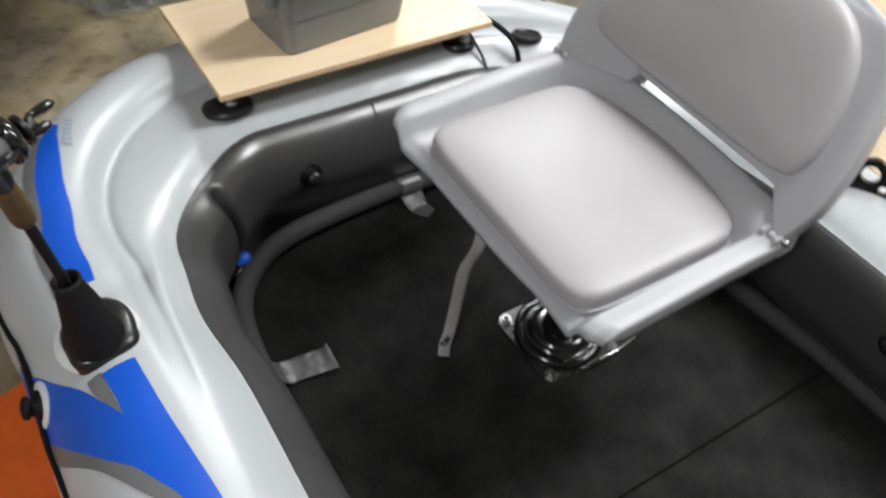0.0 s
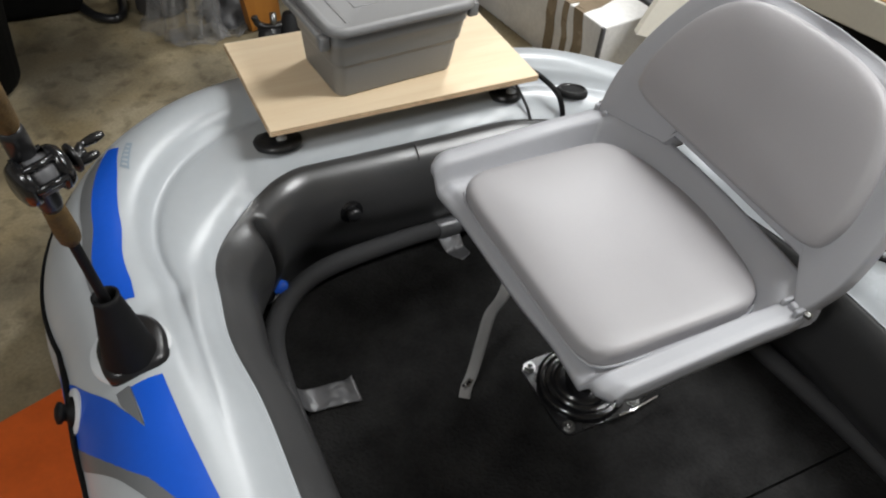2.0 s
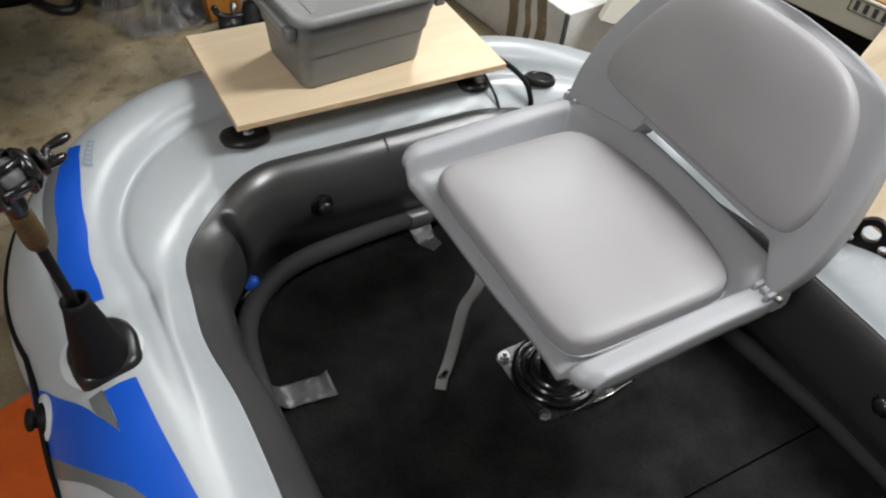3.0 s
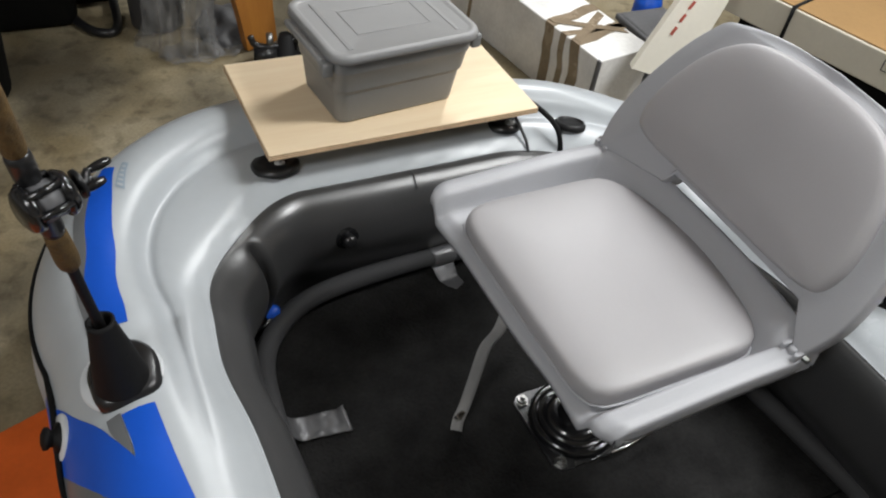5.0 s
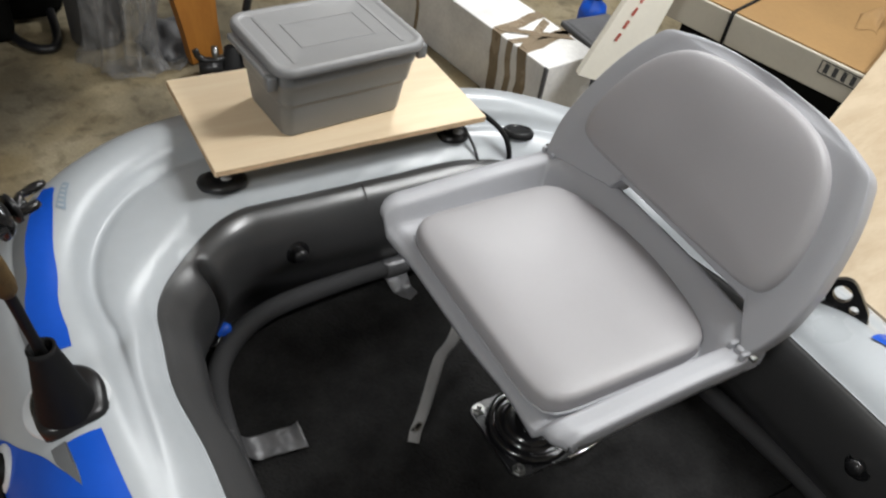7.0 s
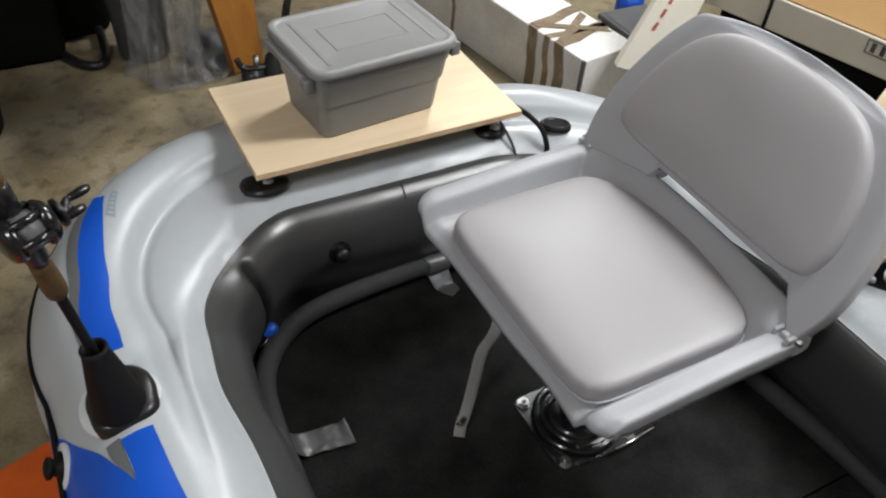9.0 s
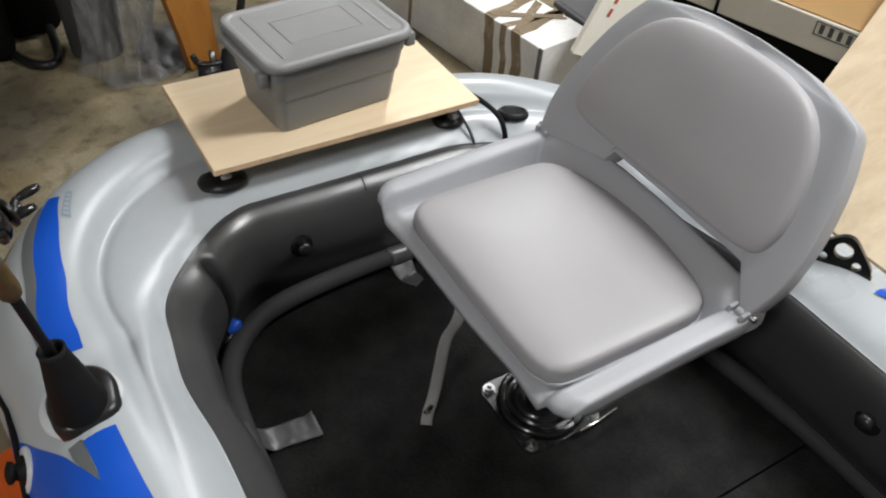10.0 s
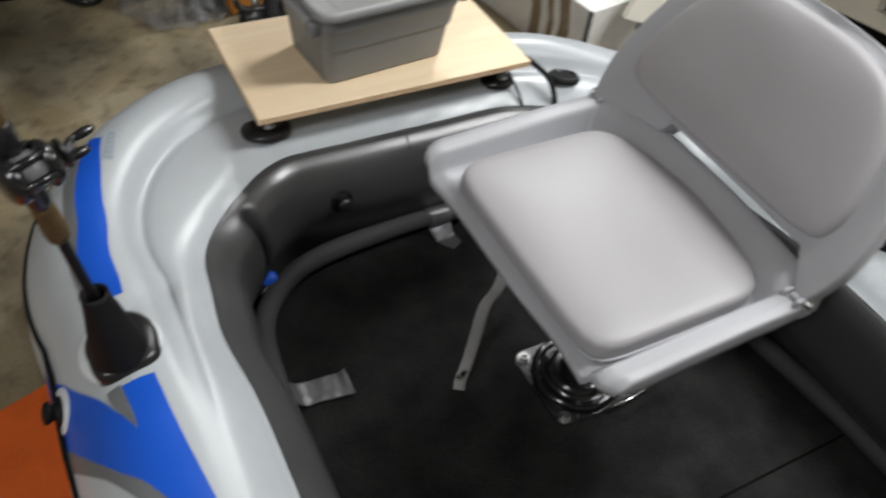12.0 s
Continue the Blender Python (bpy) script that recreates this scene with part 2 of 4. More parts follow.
def lathe(profile, centre, axis=(0, 0, 1), segs=24):
    """A turned body: profile of (radius, height) along axis."""
    turn = Vector((0, 0, 1)).rotation_difference(Vector(axis)).to_matrix()
    rows = []
    for r, h in profile:
        rows.append([Vector(centre) + turn @ Vector((max(r, 1e-4) * math.cos(a), max(r, 1e-4) * math.sin(a), h)) for a in (2 * math.pi * k / segs for k in range(segs))])
    return grid(rows, close_v=True)


def smoothstep(a, b, x):
    t = min(1, max(0, (x - a) / (b - a)))
    return t * t * (3 - 2 * t)


# ---- the garage ----
bm = bmesh.new()
bmesh.ops.create_grid(bm, x_segments=40, y_segments=40, size=4.5)
bmesh.ops.translate(bm, vec=(0.8, 1.0, 0), verts=bm.verts)
floor = tagged(part("floor", bm, M_CONCRETE), "old stained concrete garage floor", "floor", kind="structure")
# Room shell out of view, added so its pale faces bounce light.
for nm, lo, hi in (("bounce_wall_north", (-3.7, 5.5, 0), (5.3, 5.62, 2.5)), ("bounce_wall_south", (-3.7, -3.62, 0), (5.3, -3.5, 2.5)),
                   ("bounce_wall_west", (-3.82, -3.5, 0), (-3.7, 5.5, 2.5)), ("bounce_wall_east", (5.3, -3.5, 0), (5.42, 5.5, 2.5))):
    tagged(part(nm, box(bmesh.new(), lo, hi), M_BOUNCE, smooth=False), "unseen garage wall, pale to bounce light", "wall", kind="structure")
tagged(part("ceiling", box(bmesh.new(), (-3.82, -3.62, 2.5), (5.42, 5.62, 2.6)), M_BOUNCE, smooth=False), "unseen garage ceiling, pale to bounce light", "ceiling", kind="structure")

# ---- the inflatable boat ----
SEAM_L, SEAM_R, CY, CR = 0.105, 1.085, 0.90, 0.225   # inner seam of the side chambers, corner's start and radius
REAR = -1.35
PROFILE = [(-0.018, 0.045), (-0.040, 0.09), (-0.058, 0.15), (-0.064, 0.20), (-0.062, 0.25), (-0.052, 0.288), (-0.034, 0.3155), (-0.015, 0.3298), (0.0, 0.335), (0.022, 0.3505), (0.046, 0.3600),
           (0.066, 0.3585), (0.078, 0.350), (0.089, 0.357), (0.106, 0.377), (0.135, 0.388), (0.17, 0.378), (0.205, 0.35), (0.238, 0.30),
           (0.258, 0.24), (0.265, 0.18), (0.255, 0.11), (0.225, 0.045), (0.18, 0.012), (0.13, 0.006)]
FINE = [(p.x, p.z) for p in spline([(d, 0, z) for d, z in PROFILE], 5)]
SEAM_K = min(range(len(FINE)), key=lambda k: abs(FINE[k][0]) + abs(FINE[k][1] - 0.335))
OUT_K = max(range(len(FINE)), key=lambda k: FINE[k][0])


def stretch(d, g):
    """The chambers are wider round the ends than along the sides, by g."""
    if d <= 0:
        return d
    c = 0.064 + 0.115 * g
    d = d * c / 0.078 if d <= 0.078 else c + (d - 0.078) * (0.265 - c) / 0.187
    return d * (1 + g)


def unstretch(e, g):
    """The profile's own distance for a distance e, taken before the widening."""
    c = 0.064 + 0.115 * g
    return e * 0.078 / c if e <= c else 0.078 + (e - c) * 0.187 / (0.265 - c)


R2 = 0.36   # the rounder corner


def outline():
    """The inner seam's loop: places, outward normals and how much wider the chambers are."""
    out = []

    def corner(cx, cy, r, a0, a1, g, n=40):
        for k in range(n + 1):
            a = radians(a0 + (a1 - a0) * k / n)
            out.append((cx + r * math.cos(a), cy + r * math.sin(a), math.cos(a), math.sin(a), g * abs(math.sin(a))))

    top, x0, x1 = CY + CR, SEAM_L + CR, SEAM_R - R2
    for k in range(110):
        out.append((SEAM_L, REAR + CR + (CY - REAR - CR) * k / 110, -1, 0, 0))
    corner(x0, CY, CR, 180, 90, 0.38)
    for k in range(1, 44):
        f = k / 44
        out.append((x0 + (x1 - x0) * f, top, 0, 1, 0.38 - 0.24 * smoothstep(0, 1, f)))
    corner(x1, top - R2, R2, 90, 0, 0.14)
    for k in range(1, 80):
        out.append((SEAM_R, top - R2 - (top - R2 - REAR - CR) * k / 80, 1, 0, 0))
    corner(SEAM_R - CR, REAR + CR, CR, 0, -90, 0.3)
    for k in range(1, 12):
        out.append((SEAM_R - CR - (SEAM_R - SEAM_L - 2 * CR) * k / 12, REAR, 0, -1, 0.3))
    corner(SEAM_L + CR, REAR + CR, CR, -90, -179, 0.3)
    return out


LOOP = outline()


def drop(d, nx):
    """The outer chamber sits lower along the far side."""
    return 0.028 * smoothstep(0.085, 0.14, d) * smoothstep(0.3, 0.9, nx)


def skin(x, y, nx, ny, g, k, lift=0.0):
    """A point of the hull's skin over one place of the loop."""
    d, z = FINE[k]
    a, b = FINE[max(0, k - 1)], FINE[min(len(FINE) - 1, k + 1)]
    t = Vector((b[0] - a[0], b[1] - a[1])).normalized()
    if 0.022 < d < 0.135:   # the groove runs out along the sides
        even = 0.3505 + 0.0375 * (1 - (1 - (d - 0.022) / 0.113) ** 2)
        z += (even - z) * (0.94 - 0.94 * smoothstep(0.58, 1.02, y))
    if d > 0:
        e = stretch(d, g)
    else:   # the inner wall bulges in, less by the floor of the bow, and is pinched at its corner weld
        e = d * (1 - 0.55 * max(0, nx)) * (1 - 0.5 * max(0, ny) * (1 - smoothstep(0.1, 0.24, z)))
        e *= 1 - (1 - min(1, -d / 0.05)) * smoothstep(0.7, 1.0, -nx)   # it turns down at once along this side
        e += 0.045 * max(0, nx) * (1 - smoothstep(0.06, 0.2, z))
        e *= 1 - 0.6 * math.exp(-(((math.atan2(ny, -nx) - 0.77) / 0.055) ** 2)) * smoothstep(0.008, 0.045, -d)
    # the seam cuts the corner a little and bows out beside the rod holder
    e -= (0.092 * (max(0, -nx) * max(0, ny)) ** 2 - 0.014 * math.exp(-(((y - 0.78) / 0.09) ** 2)) * smoothstep(0.85, 1, -nx) + (0.014 + 0.040 * math.exp(-(((y - 0.80) / 0.17) ** 2))) * smoothstep(0.85, 1, nx) + 0.08 * max(0, nx) ** 2 * max(0, ny)) * (1 - smoothstep(0.02, 0.075, d))
    p = Vector((x + nx * (e - t.y * lift), y + ny * (e - t.y * lift), z + t.x * lift))
    w = noise.noise(Vector((p.x * 4, p.y * 4, z * 6))) * 0.0022 + noise.noise(Vector((p.x * 17, p.y * 17, z * 14))) * 0.0007
    w += noise.noise(Vector((p.x * 48, p.y * 48, 1.3))) * 0.0020 * math.exp(-(((d - 0.008) / 0.009) ** 2))
    return p + Vector((0, 0, w - drop(d, nx)))


def on_skin(side, u, d, lift=0.0):
    """A point of the skin by its way along the side (the y, then round the corner) and its distance outward from the seam."""
    r, wide_by = (R2, 0.14) if side > 0 else (CR, 0.38)
    start = CY + CR - r
    if u <= start:
        x, y, nx, ny, g = SEAM_L, u, -1.0, 0.0, 0.0
    else:
        a = (u - start) / r
        x, y, nx, ny = SEAM_L + r - r * math.cos(a), start + r * math.sin(a), -math.cos(a), math.sin(a)
        g = wide_by * math.sin(a)
    d = unstretch(d, g)
    ks = [k for k in range(SEAM_K - 2, OUT_K + 1)]
    k = next((k for k in ks if FINE[k][0] >= d), OUT_K)
    f = (d - FINE[k - 1][0]) / max(1e-6, FINE[k][0] - FINE[k - 1][0])
    p = skin(x, y, nx, ny, g, k - 1, lift).lerp(skin(x, y, nx, ny, g, k, lift), min(1, max(0, f)))
    if side > 0:
        p.x = SEAM_L + SEAM_R - p.x
        p.z -= drop(d, -nx)
    return p


boat = thing("inflatable_boat", "grey and blue inflatable boat with dark walls on concrete", "boat")
part("top_chamber", grid([[skin(*s, k) for k in range(SEAM_K, len(FINE))] for s in LOOP], close_u=True), M_HULL, boat, "glossy light grey inflated tube")
part("inner_wall", grid([[skin(*s, k) for k in range(0, SEAM_K + 1)] for s in LOOP], close_u=True), M_WALL, boat, "dark grey inflated inner wall")
part("welded_seam", tube([skin(*s, SEAM_K, 0.0) for s in LOOP + LOOP[:1]], 0.0012, 6, caps=False), M_HULL, boat)
part("boat_floor", prism([(s[0] + s[2] * 0.02, s[1] + s[3] * 0.02) for s in LOOP], 0.008, 0.046), M_WALL, boat, smooth=False)


def decal(name, side, rows, material, label="", n=5, lift=0.0012):
    """A printed field on the skin between two edges: rows of u, d of one edge, d of the other."""
    fine = [tuple(p) for p in spline(rows, 8)]
    return part(name, grid([[on_skin(side, u, a + (b - a) * j / n, lift) for j in range(n + 1)] for u, a, b in fine]), material, boat, label)


# stripe from the corner to the rod holder, with a dark border outside it
decal("blue_stripe", -1, [(0.862, 0.124, 0.168), (0.93, 0.122, 0.165), (0.97, 0.120, 0.158), (1.00, 0.128, 0.165), (1.045, 0.147, 0.181), (1.085, 0.177, 0.198)], M_BLUE, "bright blue printed stripe")
decal("dark_stripe", -1, [(0.872, 0.168, 0.181), (0.93, 0.165, 0.178), (0.97, 0.158, 0.174), (1.00, 0.165, 0.182), (1.045, 0.181, 0.199), (1.075, 0.196, 0.203)], M_DGREY)
# the broad field below the holder
decal("blue_stripe", -1, [(0.712, 0.117, 0.159), (0.645, 0.111, 0.154), (0.60, 0.106, 0.170), (0.57, 0.102, 0.163), (0.538, 0.098, 0.146), (0.50, 0.093, 0.128), (0.42, 0.085, 0.105), (0.36, 0.080, 0.090)], M_BLUE, "bright blue printed stripe")
decal("dark_stripe", -1, [(0.716, 0.160, 0.179), (0.69, 0.158, 0.175), (0.647, 0.1545, 0.156)], M_DGREY)
decal("blue_swoosh", -1, [(0.895, 0.2595, 0.2615), (0.85, 0.253, 0.262), (0.80, 0.232, 0.262), (0.76, 0.214, 0.260), (0.712, 0.187, 0.246), (0.686, 0.175, 0.235), (0.645, 0.155, 0.213), (0.605, 0.150, 0.189), (0.574, 0.150, 0.165)], M_BLUE, "bright blue curved field")
decal("dark_stripe", -1, [(0.765, 0.2575, 0.2625), (0.72, 0.248, 0.2585), (0.667, 0.225, 0.241), (0.606, 0.189, 0.203), (0.572, 0.164, 0.184), (0.538, 0.146, 0.166), (0.50, 0.128, 0.146), (0.42, 0.105, 0.118)], M_DGREY)
decal("blue_stripe", 1, [(0.40, 0.070, 0.120), (0.36, 0.082, 0.150), (0.28, 0.085, 0.160), (0.10, 0.090, 0.160)], M_BLUE, "bright blue printed stripe", n=18, lift=0.003)
decal("blue_stripe", 1, [(0.98, 0.190, 0.236), (1.03, 0.194, 0.236), (1.085, 0.204, 0.232)], M_BLUE, "bright blue printed stripe", n=14, lift=0.003)
# printed maker's field, kept as plain bars
decal("printed_label", -1, [(1.058, 0.1376, 0.152), (1.092, 0.161, 0.1716)], M_LOGO, "small pale blue printed panel")
for k in range(5):
    u, f = 1.061 + 0.006 * k, (0.003 + 0.006 * k) / 0.034
    lo, hi = 0.1376 + 0.0234 * f, 0.152 + 0.0196 * f
    decal("label_bar", -1, [(u, lo + 0.003, hi - 0.003), (u + 0.0024, lo + 0.004, hi - 0.002)], M_HULL, n=2, lift=0.002)

part("wall_seam", tube([Vector((0.545, CY + CR - 0.004 + FINE[k][0] * (1 - 0.5 * (1 - smoothstep(0.1, 0.24, FINE[k][1]))), FINE[k][1])) for k in range(3, SEAM_K) if FINE[k][1] > 0.315], 0.0012, 6), M_WALL, boat)

# grab line with its rings
line = []
for k in range(90):
    u = 0.10 + 1.13 * k / 89
    p = on_skin(-1, u, 0.2615 - 0.018 * smoothstep(1.0, 0.55, u) - 0.013 * smoothstep(0.70, 0.85, u) * (1 - smoothstep(1.06, 1.14, u)), 0.005)
    line.append(p + Vector((0, 0, -0.012 * math.sin((u - 0.79) * 9) ** 2)))
part("grab_line", tube(line, 0.0048, 8), M_MATTE, boat, "black grab rope")


def line_ring(u, d):
    p, q = on_skin(-1, u, d, 0.0), on_skin(-1, u, d, 0.03)
    n = (q - p).normalized()
    ob = part("rope_ring", lathe([(0.0, 0.004), (0.032, 0.004), (0.034, 0.001), (0.034, -0.004)], p, n), M_WHITE, boat, "pale grey round patch")
    part("knob", lathe([(0.022, 0.0), (0.022, 0.007), (0.013, 0.010), (0.012, 0.015), (0.016, 0.018), (0.016, 0.023), (0.009, 0.026), (0.0, 0.026)], p, n), M_MATTE, ob, "black rope guide")


line_ring(0.775, 0.243)
line_ring(1.150, 0.254)

# rod holder with its moulded base
hc = Vector((-0.043, 0.777, 0.384))
holder = part("rod_holder", lathe([(0.0, 0.016)] + [(r, h) for r, h in ((0.028, 0.014), (0.044, 0.012), (0.050, 0.006), (0.051, -0.012))], hc, (-0.12, 0, 1), 40), M_BLACK, boat, "black moulded rod holder")
for v in holder.data.vertices:
    a = v.co - hc
    r = max(1e-6, math.hypot(a.x, a.y))
    square = ((abs(a.x) / r) ** 4 + (abs(a.y) / r) ** 4) ** -0.25
    near = 1 + (square - 1) * 0.8 * smoothstep(0.0, 0.03, -a.y)
    v.co.x, v.co.y = hc.x + a.x * near, hc.y + a.y * near * 1.08
    a = v.co - hc
    if a.x < 0:
        v.co.x = hc.x + a.x * 0.86
part("holder_patch", lathe([(0.0, 0.002), (0.054, 0.002), (0.056, -0.006)], hc + Vector((0, 0, -0.004)), (-0.12, 0, 1), 40), M_WHITE, boat, "pale reinforcing patch")
cup0, cup1 = Vector((-0.044, 0.760, 0.392)), Vector((-0.052, 0.768, 0.505))
axis = (cup1 - cup0).normalized()
L = (cup1 - cup0).length
part("socket", lathe([(0.037, 0.0), (0.031, L * 0.3), (0.0225, L * 0.7), (0.0175, L * 0.93), (0.0180, L), (0.0135, L), (0.012, L * 0.9), (0.0, L * 0.85)], cup0, axis, 32), M_MATTE, holder, "flared black rubber socket")


def deck_fitting(x, y, z, r=0.042, knob=True, lean=(0, -0.05, 1)):
    ob = part("deck_fitting", lathe([(0.0, 0.005), (r * 0.45, 0.005), (r * 0.52, 0.006), (r * 0.85, 0.005), (r, 0.001), (r * 1.03, -0.004), (r * 1.03, -0.008)] if knob else [(0.0, 0.002), (r * 0.85, 0.002), (r, 0.004), (r * 1.08, 0.001), (r * 1.1, -0.006)], (x, y, z), lean, 32), M_BLACK if knob else M_MATTE, boat, "round black deck fitting")
    if knob:
        part("knob", lathe([(0.0105, 0.005), (0.0105, 0.010), (0.007, 0.013), (0.0, 0.0135)], (x + 0.006, y - 0.014, z - 0.001), lean, 16), M_LENS, ob, "pale round knob")
    else:
        part("ring_lip", lathe([(r * 0.99, 0.002), (r * 0.98, 0.0055), (r * 0.88, 0.006), (r * 0.82, 0.0015)], (x, y, z), lean, 32), M_BLACK, ob)
    return ob


deck_fitting(0.294, 1.188, 0.3600, 0.045, True, (0, 0.2, 1))
deck_fitting(0.778, 1.178, 0.362, 0.034, True, (0, 0.15, 1))
deck_fitting(0.917, 1.136, 0.3615, 0.031, False, (0.115, 0.20, 1))


def wall_valve(p, n):
    ob = part("air_valve", lathe([(0.0, 0.004), (0.022, 0.004), (0.026, 0.0), (0.026, -0.008)], p, n), M_GLOSS, boat, "black round air valve")
    part("valve_cap", lathe([(0.012, 0.003), (0.012, 0.017), (0.014, 0.018), (0.014, 0.024), (0.006, 0.027), (0.0, 0.027)], p, n), M_BLACK, ob)


wall_valve((0.394, 1.066, 0.250), (0, -1, 0.2))
wall_valve((1.047, 0.262, 0.258), (-1, 0, 0.3))
part("valve_plug", lathe([(0.010, 0.0), (0.012, 0.008), (0.012, 0.024), (0.004, 0.030), (0.0, 0.030)], (0.226, 1.040, 0.112), (0.7, 0.15, 0.35)), M_BLUE, boat, "blue plastic plug")
part("plug_tie", tube(spline([(0.200, 1.03, 0.098), (0.215, 1.02, 0.110), (0.233, 1.034, 0.114)], 5), 0.004, 8), M_BLACK, boat)

# oarlock on the far side tube
def oarlock(x, y, z):
    bm = bmesh.new()
    n, rim = 40, []
    for k in range(n):
        a = 2 * math.pi * k / n
        c, s = math.cos(a), math.sin(a)
        w = 0.060 - 0.030 * smoothstep(-0.5, 0.9, s)
        rim.append((w * c * (1 + 0.12 * (s < -0.4)), 0.041 * s if s > 0 else 0.036 * s))
    holes = [(0.0, 0.013, 0.0155), (-0.029, -0.005, 0.0078), (0.027, -0.010, 0.0078)]
    edges = []
    for ring in [rim] + [[(cx + r * math.cos(-2 * math.pi * k / 20), cz + r * math.sin(-2 * math.pi * k / 20)) for k in range(20)] for cx, cz, r in holes]:
        vs = [bm.verts.new((0, p[0], p[1])) for p in ring]
        edges += [bm.edges.new((vs[i], vs[(i + 1) % len(vs)])) for i in range(len(vs))]
    bmesh.ops.triangle_fill(bm, use_beauty=True, edges=edges, normal=(1, 0, 0))
    out = bmesh.ops.extrude_face_region(bm, geom=bm.faces[:])
    bmesh.ops.translate(bm, vec=(0.014, 0, 0), verts=[v for v in out["geom"] if isinstance(v, bmesh.types.BMVert)])
    bmesh.ops.transform(bm, matrix=pose(x, y, z, 0, 12, 24), verts=bm.verts)
    ob = part("oarlock", bm, M_BLACK, boat, "black oar holder plate with three holes", smooth=False)
    part("oarlock_base", lathe([(0.0, 0.006), (0.020, 0.006), (0.030, 0.002), (0.034, -0.012)], (x + 0.010, y, z - 0.046), (0.35, 0, 1)), M_MATTE, ob)


oarlock(1.154, 0.478, 0.395)

# ---- deck, foam pipes and tape inside the boat ----
def deck(y0, y1, top, label):
    pts = [(s[0] + s[2] * 0.012, min(max(s[1] + s[3] * 0.012, y0), y1)) for s in LOOP]
    flat = [p for i, p in enumerate(pts) if math.dist(p, pts[i - 1]) > 1e-4]
    ob = thing("carpeted_deck_panel", label, "floor panel", group="deck panels")
    part("carpet", prism(flat, top - 0.006, top), M_CARPET, ob, "short black carpet", smooth=False)
    mid = Vector((0.595, (max(y0, REAR) + min(y1, CY + CR)) / 2))
    part("panel_core", prism([(mid.x + (x - mid.x) * 0.995, mid.y + (y - mid.y) * 0.995) for x, y in flat], 0.047, top - 0.0062), M_MATTE, ob, smooth=False)


deck(0.3318, 2.0, 0.078, "black carpeted deck panel with rounded front corners")
deck(-2.0, 0.3282, 0.0755, "black carpeted deck panel meeting the front one")


def foam_pipe(points, label, r=0.0215):
    ob = thing("foam_pipe", label, "pipe", group="foam pipes")
    part("sleeve", tube(spline(points, 10), r, 16), M_FOAM, ob)
    return ob


foam_pipe([(0.160, -0.45, 0.099), (0.163, 0.2, 0.099), (0.170, 0.62, 0.099), (0.178, 0.86, 0.099), (0.202, 0.965, 0.099), (0.262, 1.034, 0.101), (0.345, 1.069, 0.108), (0.49, 1.083, 0.113), (0.62, 1.086, 0.114), (0.80, 1.074, 0.106), (0.92, 1.02, 0.099)],
          "dark grey foam pipe along the boat's inner wall", 0.0205)
foam_pipe([(1.030, 0.74, 0.097), (1.058, 0.54, 0.097), (1.073, 0.42, 0.097), (1.084, 0.28, 0.097), (1.089, 0.0, 0.097), (1.089, -0.6, 0.097)], "straight dark grey foam pipe along the inner wall", 0.019)


def tape(name_label, rows):
    ob = part("duct_tape", grid(rows), M_TAPE)
    ob.modifiers.new("thickness", "SOLIDIFY").thickness = 0.0008
    return tagged(ob, name_label, "tape", group="tape strips")


def crease(u, v, seed):
    """Sharp small folds of a crumpled strip."""
    a = abs(noise.noise(Vector((u * 26 + v * 30, v * 34 - u * 12, seed)))) + 0.6 * abs(noise.noise(Vector((u * 40 - v * 38, v * 40, seed + 4))))
    return 0.0048 * max(0, 0.42 - a)


rows = []
for i in range(41):
    f = i / 40
    x = 0.128 + 0.170 * f
    dx = x - 0.174
    z = 0.0800 + 0.044 * math.exp(-(dx / 0.021) ** 2)
    row = []
    for j in range(15):
        v = j / 14
        y = 0.779 - 0.016 * f + 0.046 * v + 0.006 * f * v + 0.003 * noise.noise(Vector((x * 40, v * 2, 8)))
        row.append(Vector((x + 0.004 * noise.noise(Vector((v * 5, 2, f))) * (f > 0.95), y, z + 0.0012 + crease(x, y, 3.1) * smoothstep(0.30, 0.5, f) + 0.006 * smoothstep(0.9, 1, f) * v)))
    rows.append(row)
tape("crumpled strip of silver duct tape sticking the pipe to the carpet", rows)
rows = []
for i in range(25):
    a = radians(-70 + 250 * i / 24)
    c = Vector((0.620, 1.086, 0.114))
    rows.append([c + Vector((0.050 * (j / 9 - 0.5) + 0.003 * math.sin(3 * a), -(0.0228 + crease(j / 90, a / 30, 1.0) * 0.25) * math.cos(a), (0.0228 + crease(j / 90, a / 30, 1.0) * 0.25) * math.sin(a))) for j in range(10)])
tape("silver duct tape wrapped round the foam pipe", rows)
rows = []
for i in range(25):
    f = i / 24
    row = []
    for j in range(13):
        v = j / 12
        row.append(Vector((0.594 + 0.030 * f * f + 0.050 * v * (1 - 0.5 * f * f), 1.072 - 0.064 * f + 0.014 * v * f, 0.100 - 0.0185 * smoothstep(0, 0.6, f) + 1.3 * crease(f * 0.08, v * 0.05, 6.0))))
    rows.append(row)
tape("loose end of silver duct tape lying on the carpet", rows)

# ---- swivel seat ----
YC = 0.678
seat = thing("boat_seat", "grey folding boat seat with padded cushions on a black swivel", "seat")


